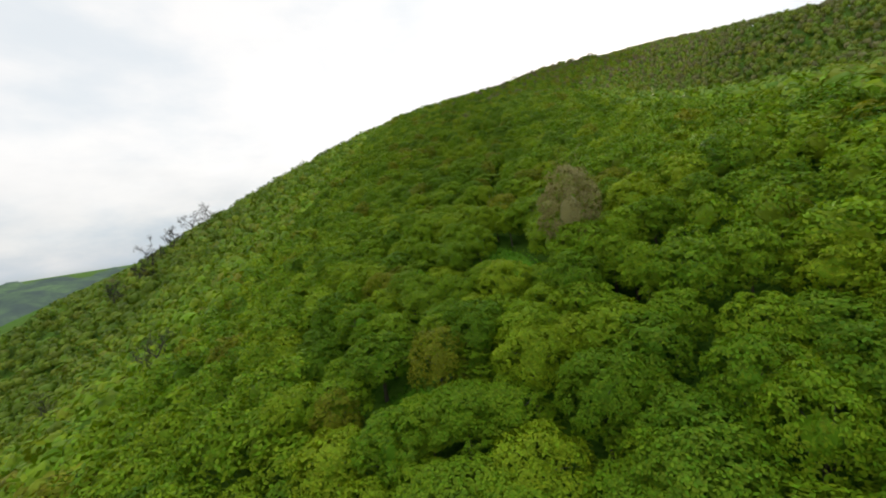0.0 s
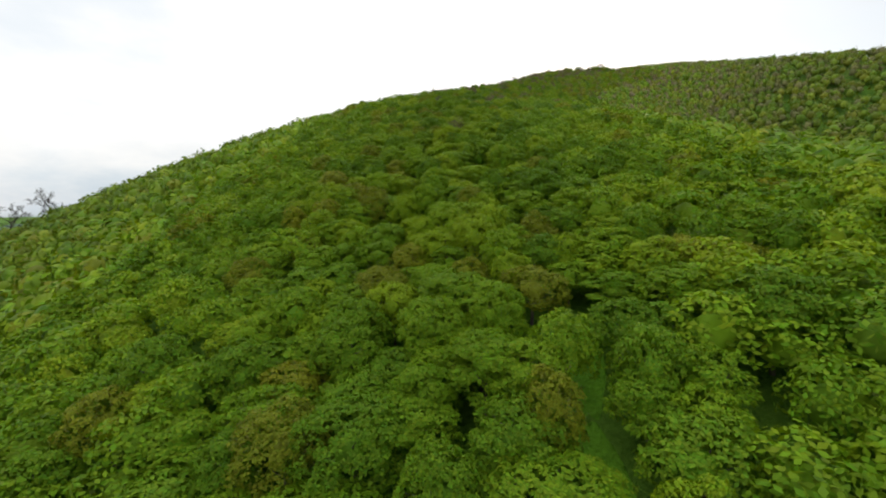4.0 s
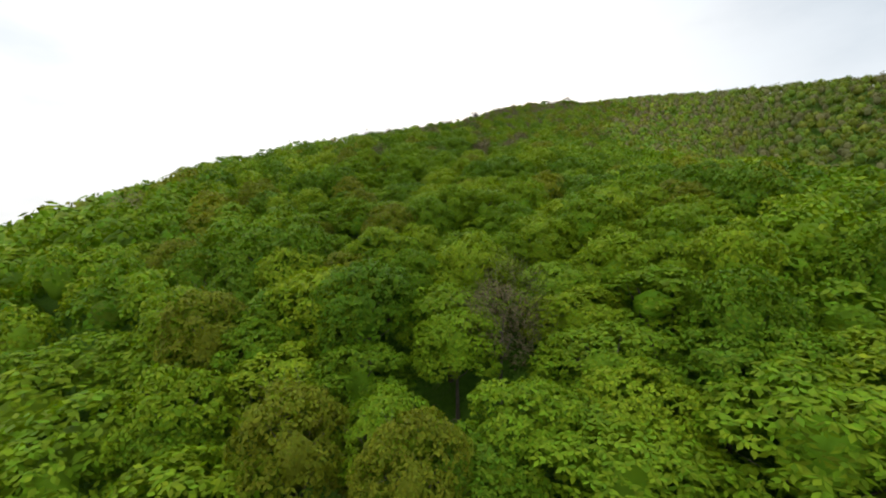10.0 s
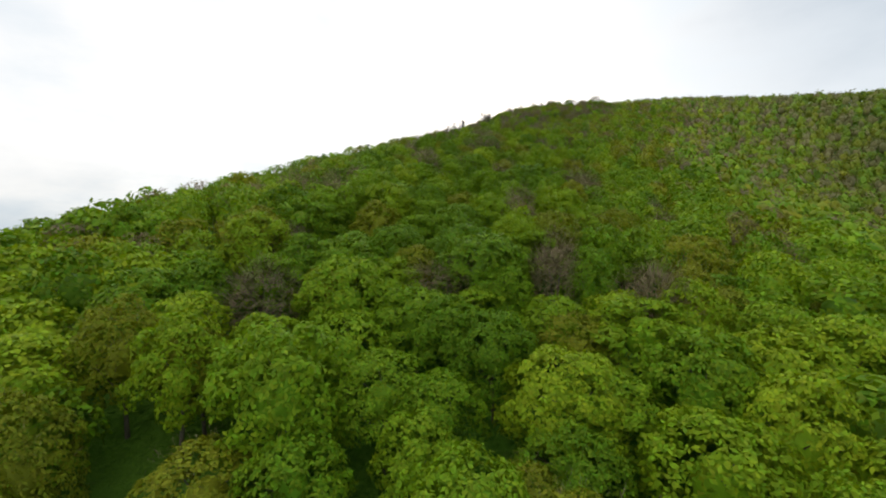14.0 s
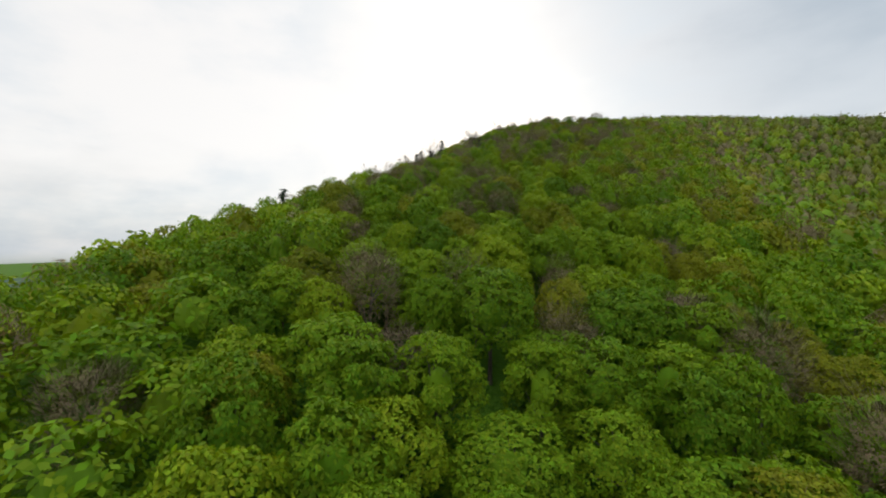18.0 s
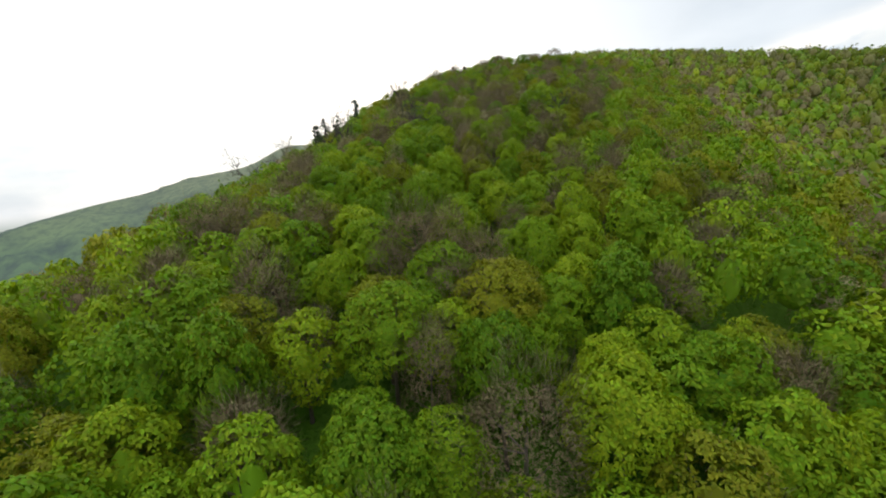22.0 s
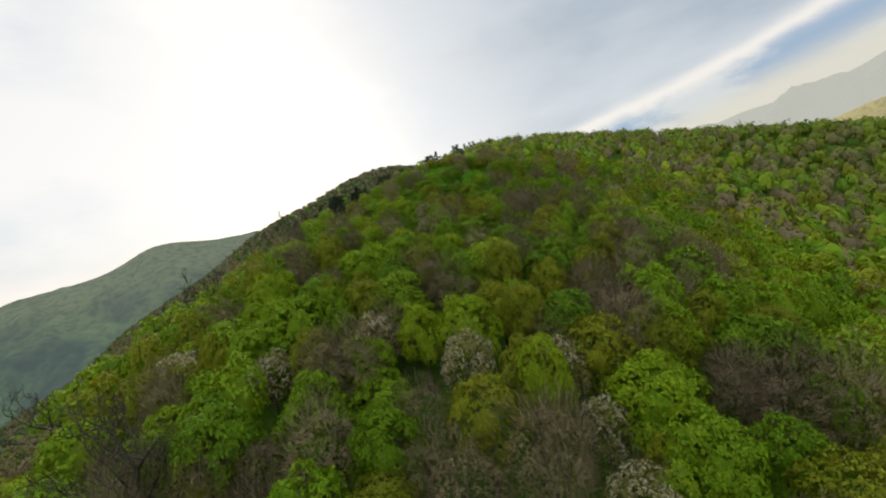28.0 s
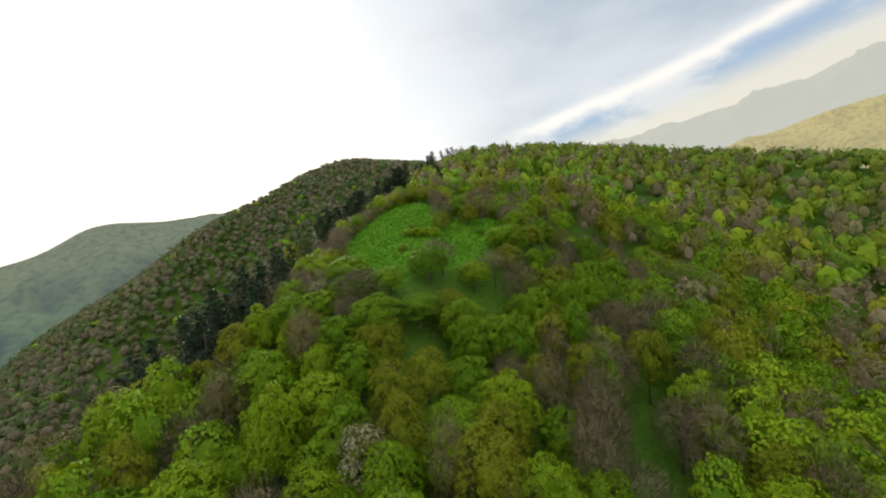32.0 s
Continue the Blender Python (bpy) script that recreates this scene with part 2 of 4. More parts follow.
# evening sun on the foothills is put into these warm colours and emission
SUN_HILL = distance("sun_tinted_hill", (0.07, 0.09, 0.04), (0.22, 0.19, 0.06), (0.30, 0.25, 0.09), (0.74, 0.68, 0.50), 0.26)
COLOURS = {
    "green": ("leaf_green", (0.110, 0.205, 0.007), (0.170, 0.275, 0.010), 0.32),
    "fresh": ("leaf_fresh", (0.160, 0.255, 0.008), (0.210, 0.300, 0.011), 0.32),
    "deep": ("leaf_deep", (0.082, 0.165, 0.006), (0.112, 0.205, 0.008), 0.28),
    "olive": ("leaf_olive", (0.140, 0.172, 0.009), (0.195, 0.217, 0.012), 0.28),
    "brown": ("bud_brown", (0.150, 0.122, 0.070), (0.215, 0.174, 0.096), 0.18),
    "budding": ("bud_grey_green", (0.130, 0.135, 0.035), (0.180, 0.175, 0.045), 0.15),
    "blossom": ("blossom", (0.29, 0.27, 0.17), (0.42, 0.38, 0.26), 0.25),
    "pine": ("pine_needles", (0.022, 0.044, 0.020), (0.036, 0.064, 0.028), 0.05),
    "willow": ("catkin_grey", (0.225, 0.205, 0.075), (0.240, 0.220, 0.085), 0.25),
}
LEAF = {k: foliage(n, lo, hi, th) for k, (n, lo, hi, th) in COLOURS.items()}
SOLID = {k: foliage(n + "_inner", lo, hi, 0.0) for k, (n, lo, hi, th) in COLOURS.items()}
WOODS = foliage("woodland_leaves", through=0.30, attr=True)
FAR_WOODS = foliage("far_woodland_leaves", through=0.22, attr=True)
BARK = bark("bark_grey", (0.045, 0.036, 0.028), (0.12, 0.10, 0.08))
BARK_DARK = bark("bark_dark", (0.022, 0.017, 0.013), (0.06, 0.048, 0.038))


# ---------------------------------------------------------------- form of the land
KNOT_X = [-210 + 70 * k for k in range(9)]
KNOT_Y = [-10 + 70 * k for k in range(9)]
KNOTS = [
    [-28.5, -12.2, 0.4, 6.6, 10.1, 9.3, 6.0, 2.9, 0.8],
    [-19.0, -8.9, -0.6, 3.1, 4.7, 3.0, 1.1, 1.0, 1.9],
    [-4.9, -2.3, -4.8, 4.8, 2.8, -2.8, -2.3, 0.3, 2.0],
    [-1.7, 8.1, 3.0, 9.1, -7.9, -10.5, -0.2, 2.3, -1.1],
    [-36.8, -13.2, -1.1, 10.0, -7.6, -8.4, 10.3, 5.0, -9.0],
    [-73.7, -44.6, -16.6, 13.7, 5.0, -3.2, 14.4, 1.9, -18.1],
    [-82.1, -51.0, -21.4, -1.5, 1.1, -0.7, 0.8, -8.9, -22.9],
    [-71.5, -49.3, -29.9, -14.3, 3.6, 12.6, 2.9, -10.6, -22.9],
    [-55.9, -45.3, -34.0, -18.6, 1.9, 16.4, 11.8, -3.6, -20.0],
]
VALLEY = -95.0
# smaller hollows and rises under the flight, every twenty-six metres across and twenty-eight along it
DIP_X = [-44, -18, 8, 34]
DIP_Y = [84 + 28 * k for k in range(10)]
DIPS = [[0.1, 0.1, -1.3, 0.0], [0.3, 1.0, -0.3, -0.8], [0.4, -0.1, 1.0, 0.5], [0.4, -1.4, -0.3, 0.0], [0.2, -0.8, -0.4, 0.0],
        [-0.4, -0.3, -2.8, -1.3], [0.0, 0.2, -1.8, 0.1], [0.2, 1.0, -1.2, 0.9], [-0.1, -0.6, -1.2, 0.7], [0.1, -0.5, 0.8, 0.8]]


def canopy(x, y):
    """Height of the tree tops over the hill: a rising spur with broad swells every seventy metres."""
    x, y = np.asarray(x, float), np.asarray(y, float)
    z = -30 + 0.385 * (430 - np.sqrt((y - 430) ** 2 + 1600))
    z = z - 0.0009 * np.minimum(x + 60, 0) ** 2 - 0.0016 * np.maximum(x - 270, 0) ** 2
    for row, ky in zip(KNOTS, KNOT_Y):
        for amount, kx in zip(row, KNOT_X):
            z = z + amount * np.exp(-((x - kx) ** 2 + (y - ky) ** 2) / (2 * 62.0 ** 2))
    for row, ky in zip(DIPS, DIP_Y):
        for amount, kx in zip(row, DIP_X):
            z = z + amount * np.exp(-((x - kx) ** 2 + (y - ky) ** 2) / (2 * 22.0 ** 2))
    # the next height along the ridge
    back = 170 - 0.72 * (np.sqrt(np.minimum(x - 170, 0) ** 2 + 3600) - 60) - 0.10 * np.maximum(x - 170, 0)
    back = back - 0.30 * (np.sqrt((y - 655) ** 2 + 900) - 30)
    # beyond the edge of the spur the ground falls away, and a long wooded flank comes down from the next height
    off = side_of(EDGE, x, y)
    fall = np.clip((y - 296) / 30, 0, 1)
    z = z - fall * 0.75 * (np.sqrt(np.maximum(off, 0) ** 2 + 16) - 4)
    z = smooth_max(np.maximum(z, VALLEY - 20), flank(x, y), 5.0)
    return smooth_max(z, back, 6.0)


EDGE = [(-60, 240), (-18, 300), (-3, 331), (7, 344), (16, 349), (28, 360), (37, 369), (50, 386), (71, 406), (83, 418), (104, 431), (127, 446), (160, 458), (230, 480)]
CREST = [(-170, 330, -40), (-110, 400, 5), (-60, 450, 38), (-21, 495, 64), (-12, 514, 69), (3, 545, 83), (28, 579, 106), (60, 618, 130), (83, 645, 142), (156, 654, 166)]


def side_of(line, x, y):
    """Distance from a line of points, above nought on its left."""
    best, sign = np.full(np.shape(x), 1e9), np.ones(np.shape(x))
    for (ax, ay), (bx, by) in zip(line, line[1:]):
        dx, dy = bx - ax, by - ay
        t = np.clip(((x - ax) * dx + (y - ay) * dy) / (dx * dx + dy * dy), 0, 1)
        d = np.hypot(x - ax - t * dx, y - ay - t * dy)
        s = np.where((y - ay) * dx - (x - ax) * dy > 0, 1.0, -1.0)
        sign = np.where(d < best - 1e-6, s, sign)
        best = np.minimum(best, d)
    return best * sign


def flank(x, y):
    """A wooded ridge running down into the valley, with gullies."""
    best, z = np.full(np.shape(x), 1e9), np.full(np.shape(x), -200.0)
    for (ax, ay, az), (bx, by, bz) in zip(CREST, CREST[1:]):
        dx, dy = bx - ax, by - ay
        t = np.clip(((x - ax) * dx + (y - ay) * dy) / (dx * dx + dy * dy), 0, 1)
        d = np.hypot(x - ax - t * dx, y - ay - t * dy)
        z = np.where(d < best, az + t * (bz - az), z)
        best = np.minimum(best, d)
    return z - 0.42 * (np.sqrt(best ** 2 + 100) - 10) + 2.2 * np.sin(x / 13 + y / 29) * np.clip(best / 40, 0, 1)


def smooth_max(a, b, k):
    return 0.5 * (a + b + np.sqrt((a - b) ** 2 + k * k))


def tree_height(x, y):
    return 5.2 + 1.3 * np.clip((np.asarray(y, float) - 110) / 110, 0, 1)


# meadow and clearings: centre, half lengths, turn in degrees
CLEARINGS = [(59.5, 370, 17, 6, 52), (64, 362.5, 10, 6, 25), (-1, 39, 1.5, 6.5, 20), (-4, 54, 1.8, 2, 0), (-9, 24, 1.8, 2.5, 0), (-3, 62, 1.3, 4, 10), (-2.5, 71, 1.2, 4.5, 0), (-1.5, 80, 1.0, 4, -10)]


def in_clearing(x, y, grow=0.0):
    hit = np.zeros(np.shape(x), bool)
    for cx, cy, ra, rb, turn in CLEARINGS:
        c, s = math.cos(radians(turn)), math.sin(radians(turn))
        u, v = (x - cx) * c + (y - cy) * s, -(x - cx) * s + (y - cy) * c
        hit |= (u / (ra + grow)) ** 2 + (v / (rb + grow)) ** 2 < 1
    return hit


def clearing_rise(x, y):
    """One in the meadows of the upper slope, nought in the wood: there the ground bulges."""
    m = np.zeros(np.shape(x))
    for cx, cy, ra, rb, turn in CLEARINGS:
        if cy > 300:
            c, s = math.cos(radians(turn)), math.sin(radians(turn))
            u, v = (x - cx) * c + (y - cy) * s, -(x - cx) * s + (y - cy) * c
            m = np.maximum(m, np.clip(1.0 - (np.hypot(u / ra, v / rb) - 1.0) * min(ra, rb) / 7.0, 0, 1))
    return m * m * (3 - 2 * m)


def land(x, y):
    """Height of the ground."""
    z = canopy(x, y) - tree_height(x, y) * (1 - 0.88 * clearing_rise(x, y))
    plain = VALLEY + 7 * np.sin(np.asarray(x) / 170.0) * np.cos(np.asarray(y) / 210.0)
    return smooth_max(z, plain, 12.0)


def axis_steps(lo, hi, near_lo, near_hi, fine):
    a = list(np.arange(near_lo, near_hi + 1e-6, fine))
    s, v = fine, near_hi
    while v < hi:
        s *= 1.18
        v += s
        a.append(min(v, hi))
    s, v, b = fine, near_lo, []
    while v > lo:
        s *= 1.18
        v -= s
        b.append(max(v, lo))
    return np.array(b[::-1] + a)


def mesh_np(name, verts, faces, smooth=True, tint=None):
    """A mesh from arrays: faces all with the same number of corners."""
    verts, faces = np.asarray(verts, np.float32), np.asarray(faces, np.int32)
    me = bpy.data.meshes.new(name)
    n, k = faces.shape
    me.vertices.add(len(verts))
    me.vertices.foreach_set("co", verts.ravel())
    me.loops.add(n * k)
    me.loops.foreach_set("vertex_index", faces.ravel())
    me.polygons.add(n)
    me.polygons.foreach_set("loop_start", np.arange(0, n * k, k, dtype=np.int32))
    me.polygons.foreach_set("use_smooth", np.full(n, smooth))
    if tint is not None:
        at = me.attributes.new("tint", "FLOAT_COLOR", "POINT")
        at.data.foreach_set("color", np.c_[tint, np.ones(len(tint))].astype(np.float32).ravel())
    me.update(calc_edges=True)
    return me


def grid_mesh(name, X, Y, Z):
    ny, nx = X.shape
    v = np.c_[X.ravel(), Y.ravel(), Z.ravel()]
    a = np.arange(nx * ny).reshape(ny, nx)
    f = np.stack([a[:-1, :-1], a[:-1, 1:], a[1:, 1:], a[1:, :-1]], -1).reshape(-1, 4)
    return mesh_np(name, v, f)


gx = axis_steps(-4800, 4800, -230, 330, 5.0)
gy = axis_steps(-4800, 4800, -40, 700, 5.0)
GXX, GYY = np.meshgrid(gx, gy)
ground_mesh = grid_mesh("ground", GXX, GYY, land(GXX, GYY))
ground_mesh.materials.append(GRASS)
ground = tagged(new("ground", ground_mesh), "steep grassy hillside running down into a green valley", "ground", kind="structure")


def meadow_patch(cx, cy, ra, rb, turn):
    """A sheet of bright grass lying just over the ground, ragged at its edge."""
    c, s = math.cos(radians(turn)), math.sin(radians(turn))
    rings, spokes = 14, 48
    v = [(cx, cy)]
    for k in range(1, rings + 1):
        for j in range(spokes):
            a = 2 * math.pi * j / spokes
            r = k / rings * (1.12 + 0.16 * noise.noise(Vector((cx + 2 * math.cos(a), cy + 2 * math.sin(a), 0))))
            u, w = r * ra * math.cos(a), r * rb * math.sin(a)
            v.append((cx + u * c - w * s, cy + u * s + w * c))
    v = np.array(v)
    z = land(v[:, 0], v[:, 1]) + 0.16
    z[-spokes:] -= 0.5
    f = [(0, 0, 0, 0)]
    quads = []
    for k in range(rings - 1):
        for j in range(spokes):
            a, b = 1 + k * spokes + j, 1 + k * spokes + (j + 1) % spokes
            quads.append((a, a + spokes, b + spokes, b))
    for j in range(0, spokes, 2):
        quads.append((0, 1 + j, 1 + (j + 1) % spokes, 1 + (j + 2) % spokes))
    me = mesh_np("meadow", np.c_[v, z], quads)
    me.materials.append(MEADOW)
    return tagged(new("meadow", me), "bright green grassy clearing among the trees", "meadow", kind="structure")


for spot in CLEARINGS:
    meadow_patch(*spot)


# ---------------------------------------------------------------- far hills
def far_range(name, centre, profile, r_in, r_crest, r_out, base, mat, label, rough, seed):
    """A range of hills round the valley: crest heights by bearing, gullies running down."""
    cx, cy = centre
    az = np.linspace(profile[0][0], profile[-1][0], 260)
    crest = np.interp(az, [p[0] for p in profile], [p[1] for p in profile])
    ker = np.ones(5) / 5
    crest = np.convolve(np.pad(crest, 2, mode="edge"), ker, "valid")
    rr = np.concatenate([np.linspace(r_in, r_crest, 46), np.linspace(r_crest, r_out, 12)[1:]])
    A, Rr = np.meshgrid(np.radians(az), rr)
    C = np.broadcast_to(crest, A.shape)
    t = np.where(Rr <= r_crest, (Rr - r_in) / (r_crest - r_in), 1 - 0.7 * (Rr - r_crest) / (r_out - r_crest))
    t = np.clip(t, 0, 1)
    X, Y = cx + Rr * np.sin(A), cy + Rr * np.cos(A)
    N = np.zeros(X.shape)
    for i in range(X.shape[0]):
        for j in range(X.shape[1]):
            p = Vector((X[i, j] / 260 + seed, Y[i, j] / 260, seed))
            N[i, j] = noise.fractal(p, 0.9, 2.1, 5)
    Z = base + (C - base) * (0.25 * t + 0.75 * t * t * (3 - 2 * t)) + rough * N * (t * (1 - t) * 4) ** 0.7 + rough * 0.05 * N
    me = grid_mesh(name, X, Y, Z)
    me.materials.append(mat)
    return tagged(new(name, me), label, "hills", kind="structure")


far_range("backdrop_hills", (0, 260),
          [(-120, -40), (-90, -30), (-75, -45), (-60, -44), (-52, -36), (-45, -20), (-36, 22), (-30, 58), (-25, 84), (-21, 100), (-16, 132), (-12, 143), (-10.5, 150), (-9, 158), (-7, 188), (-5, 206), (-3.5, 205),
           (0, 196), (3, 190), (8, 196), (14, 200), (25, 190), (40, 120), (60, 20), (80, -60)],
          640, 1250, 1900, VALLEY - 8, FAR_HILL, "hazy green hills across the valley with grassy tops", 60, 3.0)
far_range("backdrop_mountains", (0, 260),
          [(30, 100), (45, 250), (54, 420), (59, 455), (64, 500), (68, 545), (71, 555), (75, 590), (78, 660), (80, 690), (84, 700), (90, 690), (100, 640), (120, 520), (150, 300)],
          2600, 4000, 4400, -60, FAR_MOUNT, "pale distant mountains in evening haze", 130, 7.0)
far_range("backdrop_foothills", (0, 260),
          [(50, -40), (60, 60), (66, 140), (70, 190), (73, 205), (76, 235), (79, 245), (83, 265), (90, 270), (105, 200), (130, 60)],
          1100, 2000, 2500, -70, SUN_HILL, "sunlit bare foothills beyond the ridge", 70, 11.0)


# ---------------------------------------------------------------- trees: shapes
RNG = np.random.default_rng(11)


def unit(v):
    return v / np.maximum(np.linalg.norm(v, axis=-1, keepdims=True), 1e-9)


def sprays(rng, c, n, length, width, fold=0.22):
    """Bent leaf sprays: a four-cornered blade at each place c, facing n."""
    k = len(c)
    t = unit(np.cross(n, unit(rng.normal(size=(k, 3)))))
    b = np.cross(n, t)
    ln, wd = (length * rng.uniform(0.65, 1.35, k))[:, None], (width * rng.uniform(0.65, 1.35, k))[:, None]
    off = rng.uniform(-0.25, 0.25, k)[:, None] * ln
    v = np.stack([c - t * ln / 2 - n * fold * ln, c + b * wd / 2 + t * off, c + t * ln / 2 - n * fold * ln * 0.6, c - b * wd / 2 + t * off], 1).reshape(-1, 3)
    f = np.arange(4 * k).reshape(-1, 4)
    return v, f


def icosphere(level):
    bm = bmesh.new()
    bmesh.ops.create_icosphere(bm, subdivisions=level, radius=1.0)
    v, f = np.array([v.co[:] for v in bm.verts]), np.array([[v.index for v in f.verts] for f in bm.faces])
    bm.free()
    return v, f


ICOS = {k: icosphere(k) for k in (1, 2, 3, 4, 5)}


def join(parts):
    """Joins (verts, quads or triangles); triangles become quads with a doubled corner left out."""
    vs, fs, off = [], [], 0
    for v, f, *_ in parts:
        vs.append(v)
        fs.append(f + off)
        off += len(v)
    return np.concatenate(vs), fs


def tri(f):
    return f if f.shape[1] == 3 else np.concatenate([f[:, [0, 1, 2]], f[:, [0, 2, 3]]])


def lumps(rng, amount):
    """A lumpy factor for a crown's radius by direction."""
    w = np.concatenate([rng.normal(size=(7, 3)) * 2.6, rng.normal(size=(9, 3)) * 6.0])
    ph, am = rng.uniform(0, 6.283, 16), np.r_[np.full(7, 0.075), np.full(9, 0.045)] * amount
    return lambda d: 1 + np.sin(d @ w.T + ph) @ am


def dome(rng, count, low=-0.55):
    d = unit(rng.normal(size=(int(count * 1.7), 3)) + np.array([0, 0, 0.35]))
    return d[d[:, 2] > low][:count]


def core(rng, rx, rz, cz, lump, shrink=0.86, level=1):
    v, f = ICOS[level]
    v = v * np.array([rx, rx, rz]) * (shrink * lump(v) * rng.uniform(0.95, 1.05, len(v)))[:, None] + np.array([0, 0, cz])
    return v, f


def sprigs(rng, c, up, out, size, leaves=5, slim=0.40, spread=2.1, droop=0.25):
    """Leafy twig ends: a fan of pointed, folded leaves at each place c, lying across up and pointing along out. Also the way each leaf faces."""
    k = len(c)
    out = unit(out - up * np.sum(out * up, 1, keepdims=True))
    side = np.cross(up, out)
    vs, ns = [], []
    for i in range(leaves):
        a = ((2 * i / (leaves - 1) - 1) if leaves > 1 else 0.0) * spread + 0.35 * rng.normal(size=k)
        way = np.cos(a)[:, None] * out + np.sin(a)[:, None] * side
        way = unit(way - up * (droop + 0.3 * rng.normal(size=k))[:, None])
        face = unit(up + 0.35 * rng.normal(size=(k, 3)))
        across = unit(np.cross(face, way))
        ln = (size * rng.uniform(0.7, 1.3, k))[:, None]
        low = -np.cross(way, across) * ln * 0.10
        root = c + way * ln * 0.12
        vs.append(np.stack([root, root + way * ln * 0.5 - across * ln * slim / 2 + low, root + way * ln + 2 * low, root + way * ln * 0.5 + across * ln * slim / 2 + low], 1))
        ns.append(np.repeat(face[:, None, :], 4, 1))
    v, n = np.concatenate(vs).reshape(-1, 3), np.concatenate(ns).reshape(-1, 3)
    return v, np.arange(len(v)).reshape(-1, 4), n


def leafy(rng, rx, rz, cz, boughs, size, count, leaf, leaves=5, flat=0.8, low=1.5, layered=False, slim=0.40, deep=0.34, upright=0.0, sky=0.22):
    """A crown of leafy boughs: rounded masses of twig ends over a dome, with gaps between the masses."""
    i = np.arange(boughs)
    z = 1 - (i + 0.5) / boughs * low
    phi = 2.39996 * i + rng.uniform(0, 6.283) + rng.uniform(-0.35, 0.35, boughs)
    d = np.c_[np.sqrt(1 - z * z) * np.cos(phi), np.sqrt(1 - z * z) * np.sin(phi), z]
    whole = np.array([rx, rx, rz])
    rl = size * rx * rng.uniform(0.75, 1.25, boughs)
    mids = d * whole * (1 - rl / rx * 0.85)[:, None] * rng.uniform(0.92, 1.10, boughs)[:, None]
    m = count * 16
    k = rng.choice(boughs, m, p=rl ** 2 / np.sum(rl ** 2))
    u = unit(rng.normal(size=(m, 3)) + 0.5 * d[k] + np.array([0, 0, 0.45]))
    c = mids[k] + u * (rl[k] * (1.06 - deep * rng.uniform(size=m) ** 1.5))[:, None] * np.array([1, 1, flat])
    away = np.linalg.norm((c[:, None, :] - mids[None]) / np.array([1, 1, flat]), axis=2) / rl[None]
    away[np.arange(m), k] = 9
    keep = (away.min(1) > 0.8) & (np.linalg.norm(c / whole, axis=1) > 0.5)
    c, u, dome_way = c[keep][:count], u[keep][:count], unit(c / whole ** 2)[keep][:count]
    n = len(c)
    flatwise = np.array([0, 0, 1.0]) + 0.35 * u + 0.16 * rng.normal(size=(n, 3))
    up = unit(flatwise if layered else 0.6 * u + 0.5 * dome_way + np.array([0, 0, 0.35]) + 0.38 * rng.normal(size=(n, 3)))
    out = unit(dome_way * np.array([1, 1, 0.2]) + 0.5 * u + np.array([0, 0, upright - 0.35]) + 0.45 * rng.normal(size=(n, 3)))
    v, f, own = sprigs(rng, c, up, out, leaf, leaves, slim, 1.7 if layered else 2.1)
    base = np.tile(np.repeat(0.55 * u + 0.5 * dome_way, 4, 0), (leaves, 1))
    return v + np.array([0, 0, cz]), f, unit(base + 0.85 * own + np.array([0, 0, sky]) + 0.10 * rng.normal(size=v.shape))


def twigs(rng, count, rx, rz, cz, lump, length, thick):
    """Thin bare twigs spreading up and out over a dome."""
    d = dome(rng, count, -0.4)
    k = len(d)
    smooth = unit(d / np.array([rx, rx, rz]))
    a = d * (lump(d) * rng.uniform(0.72, 0.98, k))[:, None] * np.array([rx, rx, rz]) + np.array([0, 0, cz])
    way = unit(smooth + np.array([0, 0, 0.5]) + 0.5 * rng.normal(size=(k, 3)))
    b = a + way * (length * rng.uniform(0.5, 1.3, k))[:, None]
    side = unit(np.cross(way, rng.normal(size=(k, 3)))) * thick
    mid = (a + b) / 2 + 0.12 * length * rng.normal(size=(k, 3))
    v = np.stack([a - side, mid - side * 0.6, b, mid + side * 0.6], 1).reshape(-1, 3)
    return v, np.arange(4 * k).reshape(-1, 4)


def tube(points, radii, sides=6):
    """A tapering limb along points."""
    pts = np.array(points, float)
    n = len(pts)
    tang = unit(np.gradient(pts, axis=0))
    ref = np.array([1.0, 0.3, 0.1])
    v = []
    for p, t, r in zip(pts, tang, radii):
        u = unit(np.cross(t, ref))
        w = np.cross(t, u)
        for k in range(sides):
            a = 2 * math.pi * k / sides
            v.append(p + r * (math.cos(a) * u + math.sin(a) * w))
    f = [(i * sides + k, i * sides + (k + 1) % sides, (i + 1) * sides + (k + 1) % sides, (i + 1) * sides + k) for i in range(n - 1) for k in range(sides)]
    return np.array(v), np.array(f)


def limb(rng, start, way, length, radius, bend=0.25, steps=5, sides=5, rise=0.25):
    pts, p, d = [np.array(start, float)], np.array(start, float), unit(np.array(way, float))
    for _ in range(steps):
        d = unit(d + bend * rng.normal(size=3) * 0.6 + np.array([0, 0, rise * 0.3]))
        p = p + d * length / steps
        pts.append(p.copy())
    return pts, [radius * (1 - 0.85 * k / steps) for k in range(steps + 1)]


def quads_only(parts):
    v, fs = join(parts)
    return v, np.concatenate(fs)


